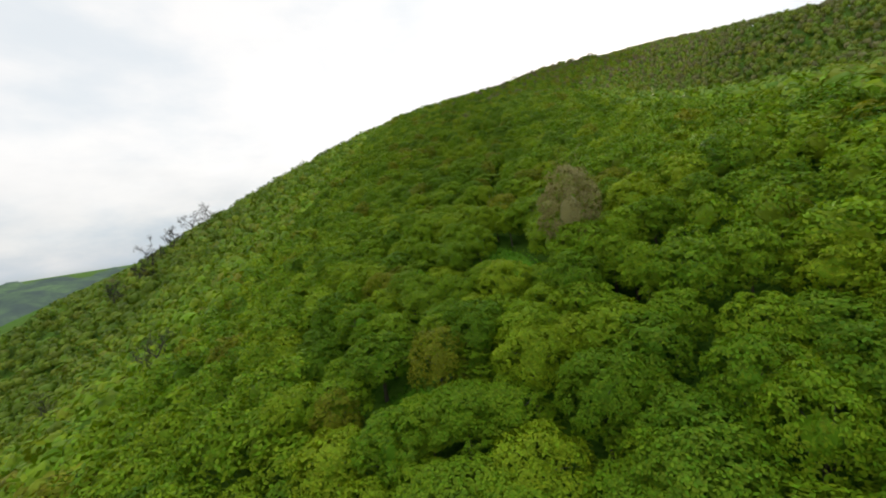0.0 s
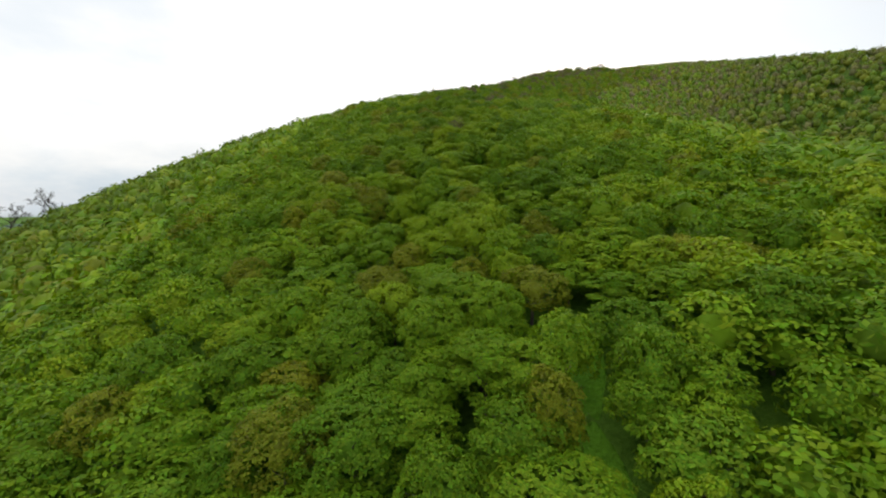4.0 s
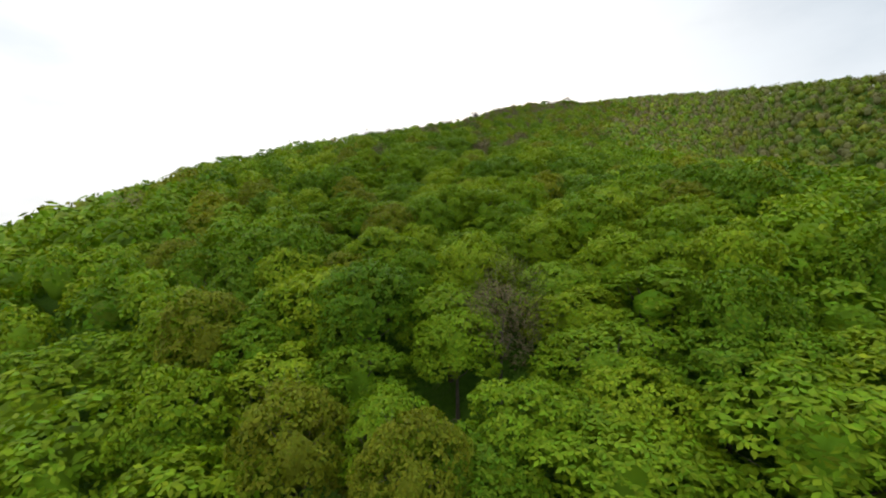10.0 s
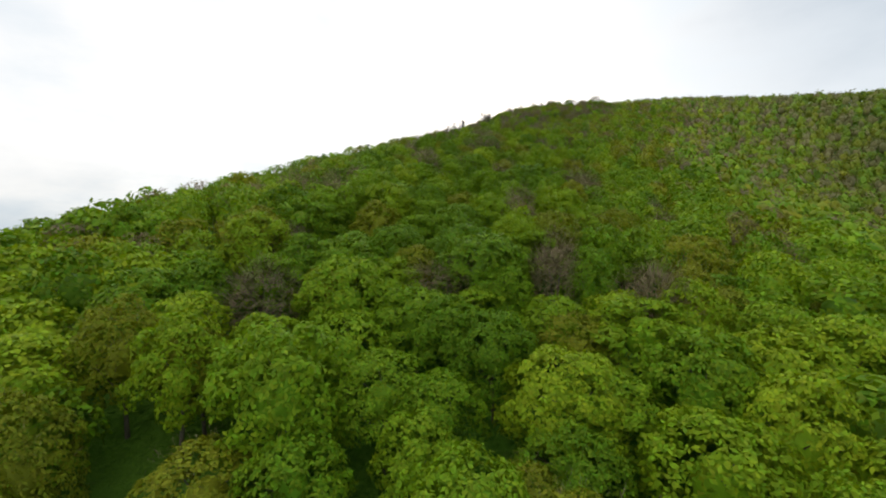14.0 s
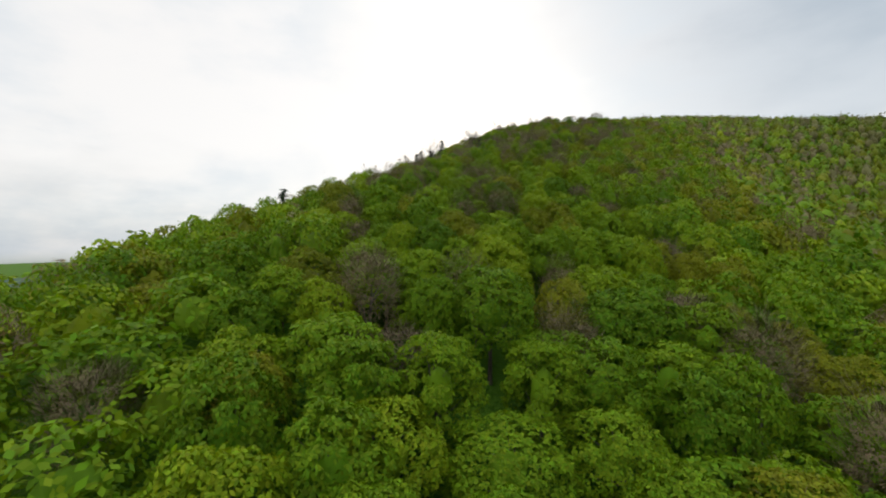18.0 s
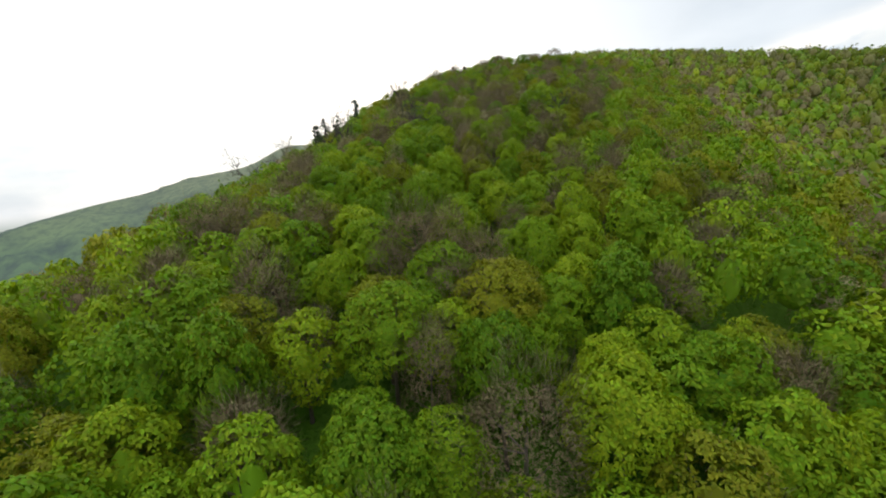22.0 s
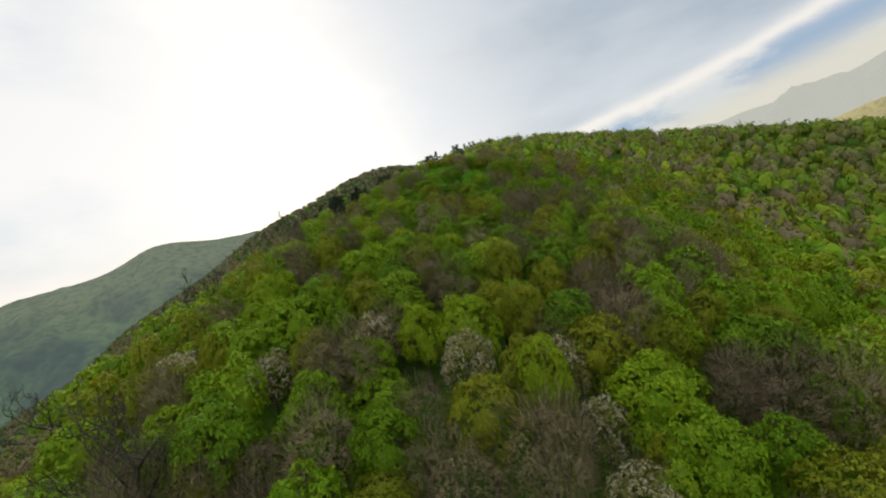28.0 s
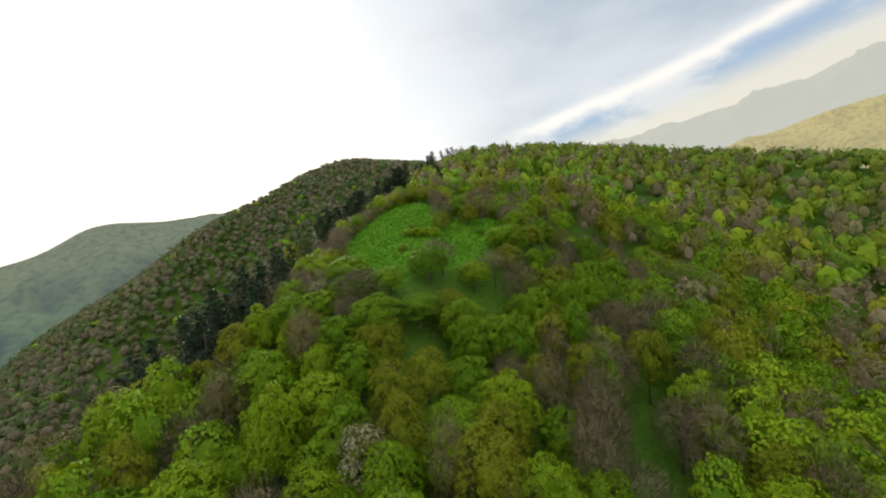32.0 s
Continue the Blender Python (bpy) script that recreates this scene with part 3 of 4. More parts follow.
def trunk_shape(rng, height, radius, arms=5):
    """A tapered trunk with limbs reaching into the crown."""
    lean = rng.normal(size=2) * 0.06 * height
    pts = [np.array([lean[0] * t * t, lean[1] * t * t, height * t - 0.6 * (t == 0)]) for t in (0, 0.2, 0.45, 0.7, 0.9)]
    parts = [tube(pts, [radius * 1.35, radius, radius * 0.8, radius * 0.5, radius * 0.2])]
    for k in range(arms):
        a = 2.4 * k + rng.uniform(-0.4, 0.4)
        s = pts[2 + (k % 2)]
        p, r = limb(rng, s, (math.cos(a), math.sin(a), 0.8), height * 0.36, radius * 0.45, steps=3, sides=4)
        parts.append(tube(p, r, 4))
    return quads_only(parts)


def mesh_of(name, parts, mats, mid=None):
    """One mesh from parts with mixed corners; mats: the materials, and the number of each part's. mid: height of a crown's middle, for leaves that follow its dome."""
    v, fs = join(parts)
    faces = [tuple(q) for f in fs for q in f.tolist()]
    me = bpy.data.meshes.new(name)
    me.from_pydata(v.tolist(), [], faces)
    idx = np.concatenate([np.full(len(f), i, np.int32) for f, i in zip(fs, mats[1])])
    for mt in mats[0]:
        me.materials.append(mt)
    me.polygons.foreach_set("material_index", idx)
    me.polygons.foreach_set("use_smooth", np.full(len(idx), True))
    me.update()
    if mid is not None:
        me.normals_split_custom_set_from_vertices(part_normals(parts, mid))
    return me


def part_normals(parts, mid):
    return np.concatenate([p[2] if len(p) > 2 else dome_normals(p[0], mid) for p in parts])


def dome_normals(v, mid, stray=0.32):
    n = unit(v - np.array([0, 0, mid - 0.6]))
    return unit(n + stray * np.random.default_rng(len(v)).normal(size=v.shape))


# kinds of trees near the flight: for each some crowns and trunks to choose from, finer leaved right under it
def crown_mesh(kind, rng, fine, k):
    rx, rz, cz = rng.uniform(2.4, 2.8), rng.uniform(3.0, 3.4), 4.0
    lump = lumps(rng, 1.0)
    n, leaf = (1800, 0.19) if fine else (1150, 0.245)
    even = lumps(rng, 0.3)
    inner = core(rng, rx, rz, cz, even, 0.36, 1)
    if kind == "layered":
        parts = [leafy(rng, rx, rz, cz, 20, 0.42, n, leaf * 1.05, 5, 0.42, layered=True, slim=0.46), inner]
        return mesh_of("crown", parts, ([LEAF["green"], SOLID["green"]], [0, 1]), cz)
    if kind in ("green", "fresh", "deep"):
        boughs, size = {"green": (24, 0.34), "fresh": (16, 0.42), "deep": (26, 0.36)}[kind]
        parts = [leafy(rng, rx, rz, cz, boughs, size, n, leaf, 5, 0.8, slim=0.56 if kind == "deep" else 0.52, upright=0.5 if kind == "fresh" else 0.0), inner]
        return mesh_of("crown", parts, ([LEAF[kind], SOLID[kind]], [0, 1]), cz)
    if kind == "olive":
        parts = [leafy(rng, rx * 0.95, rz * 1.03, cz, 18, 0.40, n, leaf * 0.82, 5, 0.9, slim=0.5, upright=0.4), twigs(rng, 260, rx * 0.95, rz, cz, lump, 0.6, 0.010), core(rng, rx, rz, cz, even, 0.34, 1)]
        return mesh_of("crown", parts, ([LEAF["olive"], SOLID["brown"], SOLID["olive"]], [0, 1, 2]), cz)
    if kind == "brown":
        parts = [twigs(rng, 1900, rx * 0.95, rz, cz, lump, 0.95, 0.013 if fine else 0.018), leafy(rng, rx * 0.9, rz * 0.97, cz, 16, 0.42, n, leaf * 0.5, 4, 0.9, slim=0.42, deep=0.45, upright=0.8)]
        return mesh_of("crown", parts, ([SOLID["brown"], LEAF["brown"]], [0, 1]), cz)
    if kind == "blossom":
        rx, rz = rx * 0.78, rz * 0.9
        parts = [leafy(rng, rx, rz, cz, 16, 0.40, n // 2, leaf * 0.5, 5, 0.9, slim=0.6, deep=0.4, upright=0.8), leafy(rng, rx * 0.95, rz * 0.95, cz, 14, 0.42, n // 2, leaf * 0.6, 5, 0.9, slim=0.45), twigs(rng, 500, rx, rz, cz, lump, 0.7, 0.014)]
        return mesh_of("crown", parts, ([LEAF["blossom"], LEAF["budding"], SOLID["brown"]], [0, 1, 2]), cz)
    parts = [leafy(rng, 2.5, 3.5, 4.4, 30, 0.30, 2400, 0.17, 5, 0.9, 1.75, slim=0.4, upright=0.5), twigs(rng, 900, 2.5, 3.5, 4.4, lump, 0.6, 0.012), core(rng, 2.5, 3.5, 4.4, even, 0.35, 1)]
    return mesh_of("crown", parts, ([LEAF["willow"], SOLID["willow"]], [0, 1, 1]), cz)


def build_kinds():
    kinds = {}
    for fine in (True, False):
        for kind, n_var in (("green", 4), ("layered", 3), ("fresh", 3), ("deep", 2), ("olive", 3), ("brown", 3), ("blossom", 2), ("willow", 1)):
            crowns, trunks = [], []
            for k in range(n_var):
                rng = np.random.default_rng(100 + 17 * k + len(kind) * 1000 + ord(kind[0]) + 7 * fine)
                crowns.append(crown_mesh(kind, rng, fine, k))
                v, f = trunk_shape(rng, 5.6, 0.13)
                tm = mesh_np("trunk", v, f)
                tm.materials.append(BARK)
                trunks.append(tm)
            kinds[kind, fine] = (crowns, trunks)
    return kinds


KINDS = build_kinds()
TAGS = {
    "green": ("broadleaf_tree", "leafy green broadleaf tree in the closed hillside wood", "tree", "green broadleaf trees"),
    "layered": ("layered_tree", "green broadleaf tree with flat layered leaf sprays", "tree", "layered green trees"),
    "fresh": ("young_leaf_tree", "broadleaf tree with bright yellow-green spring leaves", "tree", "bright spring-green trees"),
    "deep": ("dark_leaf_tree", "dense dark green broadleaf tree on the slope", "tree", "dark green trees"),
    "olive": ("budding_tree", "olive-green tree with half-opened spring buds", "tree", "budding olive trees"),
    "brown": ("twiggy_tree", "grey-brown tree still almost without leaves", "tree", "leafless brown trees"),
    "blossom": ("blossom_tree", "small tree with pale whitish spring blossom", "tree", "blossoming trees"),
    "willow": ("willow_tree", "tall egg-shaped grey-green willow with catkins", "tree", ""),
}


def plant(kind, x, y, scale=1.0, wide=1.0, turn=0.0, z=None, label=""):
    """A tree near the flight: an empty at its foot with trunk and crown."""
    name, text, cat, group = TAGS[kind]
    crowns, trunks = KINDS[kind, axis_distance(x, y) < 5.5]
    k = int(RNG.integers(len(crowns)))
    root = tagged(new(name), label or text, cat, group)
    root.empty_display_size = 0.3
    z = float(land(x, y)) if z is None else z
    root.matrix_basis = pose(x, y, z - 0.15, RNG.uniform(-4, 4), RNG.uniform(-4, 4), turn) @ Matrix.Diagonal((scale * wide, scale * wide, scale, 1))
    for part_name, me in (("trunk", trunks[k]), ("crown", crowns[k])):
        ob = new(part_name, me)
        ob.parent = root
    return root


# ---------------------------------------------------------------- where trees stand
AXIS = [(2, 5), (-9, 60), (-16, 120), (-13, 195), (0, 260), (14, 295), (48, 345), (66, 360)]


def axis_distance(x, y):
    best = np.full(np.shape(x), 1e9)
    for (ax, ay), (bx, by) in zip(AXIS, AXIS[1:]):
        dx, dy = bx - ax, by - ay
        t = np.clip(((x - ax) * dx + (y - ay) * dy) / (dx * dx + dy * dy), 0, 1)
        best = np.minimum(best, np.hypot(x - ax - t * dx, y - ay - t * dy))
    return best


VIEWS = [(0, 0, 2), (-8, 60, 19), (-17, 130, 40), (-13, 200, 65), (-5, 245, 82), (8, 280, 95), (22, 305, 108), (34, 320, 117)]


def overlooked(x, y, z):
    """Which tree tops can be seen from any of a row of points along the valley flight (the rest stay unbuilt)."""
    seen = np.zeros(len(x), bool)
    for ex, ey, ez in VIEWS:
        free = np.ones(len(x), bool)
        for t in np.linspace(0.06, 0.94, 34):
            px, py, pz = ex + (x - ex) * t, ey + (y - ey) * t, ez + (z - ez) * t
            free &= canopy(px, py) < pz + 3.0
        seen |= free
    return seen


def scatter():
    spots = []
    row = 0
    y = -30.0
    while y < 730:
        s = 3.1 + 0.35 * min(1, max(0, (y - 110) / 80)) - 0.65 * min(1, max(0, (y - 225) / 50)) + 2.0 * min(1, max(0, (y - 380) / 120))
        x = -235.0 + (row % 2) * s / 2
        while x < 335:
            spots.append((x, y, s))
            x += s * (1.0 if abs(x - 20) < 110 else 1.25)
        y += s * 0.87
        row += 1
    a = np.array(spots)
    a[:, :2] += RNG.uniform(-0.36, 0.36, (len(a), 2)) * a[:, 2:3]
    top = canopy(a[:, 0], a[:, 1])
    keep = ~in_clearing(a[:, 0], a[:, 1], 0.8) & (top > VALLEY + 20)
    a, top = a[keep], top[keep]
    off = axis_distance(a[:, 0], a[:, 1])
    open_wood = (a[:, 0] > 45) & (a[:, 1] > 325) & (side_of(EDGE, a[:, 0], a[:, 1]) < -6) & (RNG.uniform(size=len(a)) < 0.12 + 0.5 * np.clip(np.sin(a[:, 0] / 9.0 + 2 * np.sin(a[:, 1] / 17)) * np.sin(a[:, 1] / 7.0 + a[:, 0] / 23) * 2 - 0.4, 0, 1) * (a[:, 0] > 80))
    beyond = (side_of(EDGE, a[:, 0], a[:, 1]) > 6) & (a[:, 1] > 300)
    thin = open_wood | (off > 100) & ~beyond & (RNG.uniform(size=len(a)) < 0.45)
    a[(off > 100) & ~beyond, 2] *= 1.25
    a[beyond, 2] *= 0.92
    a, top = a[~thin], top[~thin]
    return a[overlooked(a[:, 0], a[:, 1], top + 1.0)]


SPOTS = scatter()
# trees that stand out: kind, x, y, scale, widening
SPECIAL = [
    ("willow", 4.0, 34.5, 1.62, 0.92), ("fresh", 19.2, 292.1, 0.95, 1.0), ("fresh", 28, 314.7, 1.0, 0.9), ("fresh", 31.4, 305.4, 0.95, 1.05), ("fresh", 34.5, 326.6, 0.9, 1.0),
    ("fresh", 33.1, 315.8, 0.85, 0.9), ("fresh", 35.5, 321.5, 1.0, 1.1), ("fresh", -14.7, 146.5, 1.0, 1.15), ("fresh", -5, 173.6, 1.0, 1.25), ("fresh", 28, 354, 1.0, 1.0),
    ("olive", -20.4, 101, 1.15, 0.95), ("olive", -27.1, 102, 1.1, 0.9), ("olive", -31, 102.5, 1.05, 0.9), ("fresh", -15.8, 128, 1.15, 0.75), ("olive", -11.3, 175.6, 1.0, 1.05), ("olive", 1.5, 258, 1.0, 1.2),
    ("blossom", 15.5, 292.4, 0.95, 1.0), ("blossom", 17.3, 292.6, 0.95, 1.0), ("blossom", 7.4, 306, 1.0, 1.0), ("blossom", 16.3, 303.3, 1.0, 1.0), ("blossom", 26.4, 303, 0.9, 1.0), ("blossom", 26.1, 312.8, 0.95, 1.0),
    ("blossom", 29.8, 309.2, 0.95, 1.1), ("blossom", 29.1, 306.2, 0.8, 1.0), ("blossom", 36.6, 325.6, 0.95, 0.9), ("blossom", 36.5, 334, 0.95, 1.0), ("blossom", 22.8, 319, 0.9, 1.1), ("blossom", 11.3, 328, 0.95, 1.2),
    ("blossom", 36.9, 321.2, 0.95, 0.9), ("blossom", 39.5, 339.2, 1.0, 1.0), ("blossom", 65, 387, 0.8, 1.3), ("blossom", 80.2, 341.6, 1.0, 1.0), ("blossom", 62, 384.5, 0.7, 1.3),
    ("brown", 0.7, 264, 1.0, 0.7), ("brown", -14.6, 142, 0.95, 0.9), ("olive", -7.5, 241.3, 1.0, 1.0), ("brown", -23.8, 209.3, 1.0, 1.1), ("brown", -7.1, 193, 0.95, 0.8), ("brown", 11.4, 257.5, 0.9, 0.9),
    ("brown", 11, 292.4, 1.0, 1.0), ("brown", 20, 297.6, 1.0, 1.1), ("brown", 28.6, 321.2, 1.0, 1.0), ("brown", 51.7, 318.8, 1.0, 1.1), ("deep", 7.7, 78, 1.15, 1.3), ("deep", -2.8, 120, 1.15, 1.3),
    ("deep", 5.5, 153, 1.1, 1.2), ("deep", -11.9, 193, 1.05, 1.2), ("deep", 5.7, 158, 1.1, 1.2)
]
sx, sy = np.array([s[1] for s in SPECIAL]), np.array([s[2] for s in SPECIAL])
gap = np.min(np.hypot(SPOTS[:, 0:1] - sx, SPOTS[:, 1:2] - sy), axis=1)
SPOTS = SPOTS[gap > 1.7]
stand = side_of(EDGE, SPOTS[:, 0], SPOTS[:, 1])
SPOTS = SPOTS[~((SPOTS[:, 1] > 358) & (SPOTS[:, 1] < 450) & (np.abs(stand + 1) < 5.5))]


def mixture(x, y):
    """Shares of the kinds of tree: green scrub low down, more bare and budding trees towards the top."""
    up = min(1, max(0, (y - 170) / 120))
    side = min(1, max(0, (x - 60) / 60)) * min(1, max(0, (y - 90) / 60))
    west = min(1, max(0, (float(side_of(EDGE, np.float64(x), np.float64(y))) + 2) / 10)) * min(1, max(0, (y - 280) / 30))
    share = {"green": 0.28 - 0.07 * up - 0.05 * side, "layered": 0.22 - 0.05 * up - 0.05 * side, "fresh": 0.17 - 0.02 * up - 0.10 * side * (1 - up), "deep": 0.13 - 0.05 * up + 0.15 * side * (1 - up), "olive": 0.05 + 0.17 * up + 0.10 * side, "brown": 0.0015 + 0.17 * up + 0.16 * min(1, max(0, (y - 255) / 40)) + 0.24 * side + 0.30 * west, "blossom": 0.003 + 0.010 * up}
    n = noise.noise(Vector((x / 26, y / 26, 3.1)))
    share["green"] += 0.25 * max(0, n)
    share["fresh"] += 0.2 * max(0, noise.noise(Vector((x / 30, y / 30, 7.7))))
    share["brown"] += 0.35 * up * max(0, -n)
    share["olive"] += (0.08 + 0.2 * up) * max(0, -n)
    if y < 140 and x < 60:
        share["brown"], share["blossom"] = 0.0, 0.0
    if y > 470 + 0.2 * max(0, 150 - x):
        share = {"green": 0.08, "deep": 0.42, "olive": 0.22, "brown": 0.28}
    if west > 0.5:
        share["green"], share["layered"], share["fresh"], share["blossom"], share["deep"], share["olive"], share["brown"] = 0.02, 0.0, 0.0, 0.0, 0.40, 0.08, 0.50
    return share


def choose(x, y):
    share = mixture(x, y)
    r = RNG.uniform() * sum(share.values())
    for k, v in share.items():
        r -= v
        if r <= 0:
            return k
    return "green"


def crown_share(y):
    """How far a crown fills its spacing: closed low down, rounder and freer towards the top."""
    return 1.30 - 0.13 * min(1, max(0, (y - 130) / 90))


SPOT_KIND = np.array([choose(x, y) for x, y, _ in SPOTS])
SPOT_D = axis_distance(SPOTS[:, 0], SPOTS[:, 1])
near_ids, left_over = [], {"green": 290, "layered": 290, "fresh": 280, "deep": 220, "olive": 280, "brown": 270, "blossom": 20}
for i in np.argsort(SPOT_D):
    k = SPOT_KIND[i]
    if SPOT_D[i] < 22 and left_over[k] > 0:
        left_over[k] -= 1
        near_ids.append(i)
near_set = np.zeros(len(SPOTS), bool)
near_set[near_ids] = True

for kind, x, y, scale, wide in SPECIAL:
    h = float(tree_height(x, y)) / 7.3
    plant(kind, x, y, scale * h * 1.08 * (1 - 0.5 * float(clearing_rise(x, y))), wide * (0.85 if kind == "blossom" else 0.92), RNG.uniform(0, 360))
# bushes in the meadow, leafy down to the grass
for kind, x, y, scale, wide in [("olive", 64.2, 366.2, 0.50, 1.1), ("fresh", 60.8, 366.2, 0.28, 1.5), ("fresh", 61.9, 364.9, 0.26, 1.5), ("fresh", 59.8, 367.5, 0.22, 1.5), ("deep", 61.1, 368.2, 0.25, 1.3), ("olive", 56, 363, 0.16, 1.8), ("brown", 59.4, 361.2, 0.16, 2.2), ("deep", 67.4, 361.6, 0.18, 1.2), ("brown", 67.6, 370.5, 0.6, 1.2), ("brown", 72.5, 367.5, 0.8, 1.3), ("olive", 69, 366, 0.55, 1.2)]:
    plant(kind, x, y, scale, wide, RNG.uniform(0, 360), float(land(x, y)) - 0.8 * scale, "low bush growing in the grass of the meadow" if scale < 0.5 else "")
for i in near_ids:
    x, y, s = SPOTS[i]
    h = float(tree_height(x, y)) / 7.3 * RNG.uniform(0.76, 1.18) * (1 - 0.5 * float(clearing_rise(x, y)))
    wide = s / 2 * crown_share(y) / 2.6 / h * RNG.uniform(0.80, 1.32)
    plant(SPOT_KIND[i], x, y, h, wide, RNG.uniform(0, 360))

# ---------------------------------------------------------------- the wood further off
TINT = {k: (COLOURS[k][1], COLOURS[k][2]) for k in ("green", "fresh", "deep", "olive", "brown", "blossom")}
TINT["layered"] = TINT["green"]
TINT["blossom"] = ((0.19, 0.18, 0.09), (0.23, 0.21, 0.11))
# the flank's shade, painted into darker tints of its bare woods and evergreen scrub
SHADE_TINT = {"deep": ((0.060, 0.090, 0.026), (0.084, 0.115, 0.032)), "brown": ((0.112, 0.098, 0.058), (0.142, 0.122, 0.070)), "olive": ((0.090, 0.098, 0.034), (0.120, 0.124, 0.040))}


def templates(boughs, size, count, leaf, leaves, seeds, sky=0.35):
    """Simpler crowns for the wood further off, all triangles."""
    out = {}
    for kind in ("leafy", "twiggy"):
        out[kind] = []
        for s in range(seeds):
            rng = np.random.default_rng(500 + s + (0 if kind == "leafy" else 50))
            rx, rz, cz = 2.6, 3.2, 4.1
            lump = lumps(rng, 0.4)
            if kind == "leafy":
                parts = [leafy(rng, rx, rz, cz, boughs, size, count, leaf, leaves, 0.75, 1.3, slim=0.60, sky=sky)]
            else:
                parts = [leafy(rng, rx * 0.95, rz, cz, boughs, size, count, leaf * 0.9, leaves, 0.9, 1.3, slim=0.2 if leaves > 1 else 0.34, deep=0.4, upright=1.2, sky=sky)]
            v, f = core(rng, rx, rz, cz, lump, (0.42 if kind == "leafy" else 0.30) if leaves > 1 else 0.62 if kind == "leafy" else 0.56, 2)
            up = v[:, 2][f].max(1) > cz - 1.6
            parts.append((v, f[up], unit(dome_normals(v, cz, 0.25) + np.array([0, 0, sky]))))
            v, fs = join(parts)
            out[kind].append((v, np.concatenate([tri(f) for f in fs]), part_normals(parts, cz)))
    return out


def wood(name, ids, temps, label, mat):
    vs, fs, ts, ns, off = [], [], [], [], 0
    for i in ids:
        x, y, s = SPOTS[i]
        kind = SPOT_KIND[i]
        pool = temps["twiggy" if kind in ("brown", "blossom") else "leafy"]
        v, f, n = pool[int(RNG.integers(len(pool)))]
        h = float(HEIGHTS[i]) / 7.3 * RNG.uniform(0.78, 1.16) * (1 - 0.5 * float(RISE[i]))
        w = s / 2 * crown_share(y) / 2.6 * RNG.uniform(0.80, 1.32) * (1 - 0.35 * float(RISE[i]))
        a = RNG.uniform(0, 6.283)
        c, sn = math.cos(a), math.sin(a)
        p = np.empty_like(v)
        p[:, 0], p[:, 1], p[:, 2] = x + w * (c * v[:, 0] - sn * v[:, 1]), y + w * (sn * v[:, 0] + c * v[:, 1]), GROUND_Z[i] + h * v[:, 2]
        # trees beyond the edge take the tints darkened for shade
        lo, hi = SHADE_TINT.get(kind, TINT[kind]) if BEYOND[i] else TINT[kind]
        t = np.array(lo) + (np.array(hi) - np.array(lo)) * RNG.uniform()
        t = t + (np.array(MEAN_TINT) - t) * FADE[i]
        vs.append(p)
        ns.append(np.c_[c * n[:, 0] - sn * n[:, 1], sn * n[:, 0] + c * n[:, 1], n[:, 2]])
        fs.append(f + off)
        ts.append(np.broadcast_to(t, (len(v), 3)))
        off += len(v)
    me = mesh_np(name, np.concatenate(vs), np.concatenate(fs), True, np.concatenate(ts))
    me.materials.append(mat)
    me.normals_split_custom_set_from_vertices(np.concatenate(ns))
    return tagged(new(name, me), label, "trees", kind="stuff")


# far off the colours of single trees run into one another
MEAN_TINT = (0.105, 0.140, 0.020)
FADE = np.clip((SPOT_D - 40) / 60, 0, 1) * np.where(SPOTS[:, 1] > 470, 0.80, 0.52)
FADE[(side_of(EDGE, SPOTS[:, 0], SPOTS[:, 1]) > 5) & (SPOTS[:, 1] > 300)] = 0.0
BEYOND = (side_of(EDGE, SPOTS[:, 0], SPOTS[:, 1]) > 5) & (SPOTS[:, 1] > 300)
RISE = clearing_rise(SPOTS[:, 0], SPOTS[:, 1])
HEIGHTS = tree_height(SPOTS[:, 0], SPOTS[:, 1])
GROUND_Z = land(SPOTS[:, 0], SPOTS[:, 1])
order = np.arange(len(SPOTS))
near_mid = order[~near_set & (SPOT_D < 29)]
mid = order[~near_set & (SPOT_D >= 29) & (SPOT_D < 42)]
is_far = (SPOT_D >= 125) & (SPOTS[:, 1] > 330)
far = order[~near_set & (SPOT_D >= 42) & ~is_far]
back = order[~near_set & is_far]
wood("slope_wood", near_mid, templates(18, 0.40, 270, 0.40, 3, 5), "closed wood of small leafy trees beside the open slope", WOODS)
wood("hillside_wood", mid, templates(16, 0.42, 130, 0.62, 3, 6), "closed spring-green wood of small broadleaf trees", WOODS)
wood("upper_wood", far, templates(8, 0.52, 42, 1.22, 1, 8), "mixed green and brown woodland on the upper slopes", FAR_WOODS)
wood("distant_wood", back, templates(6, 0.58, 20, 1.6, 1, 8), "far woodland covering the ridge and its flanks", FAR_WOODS)



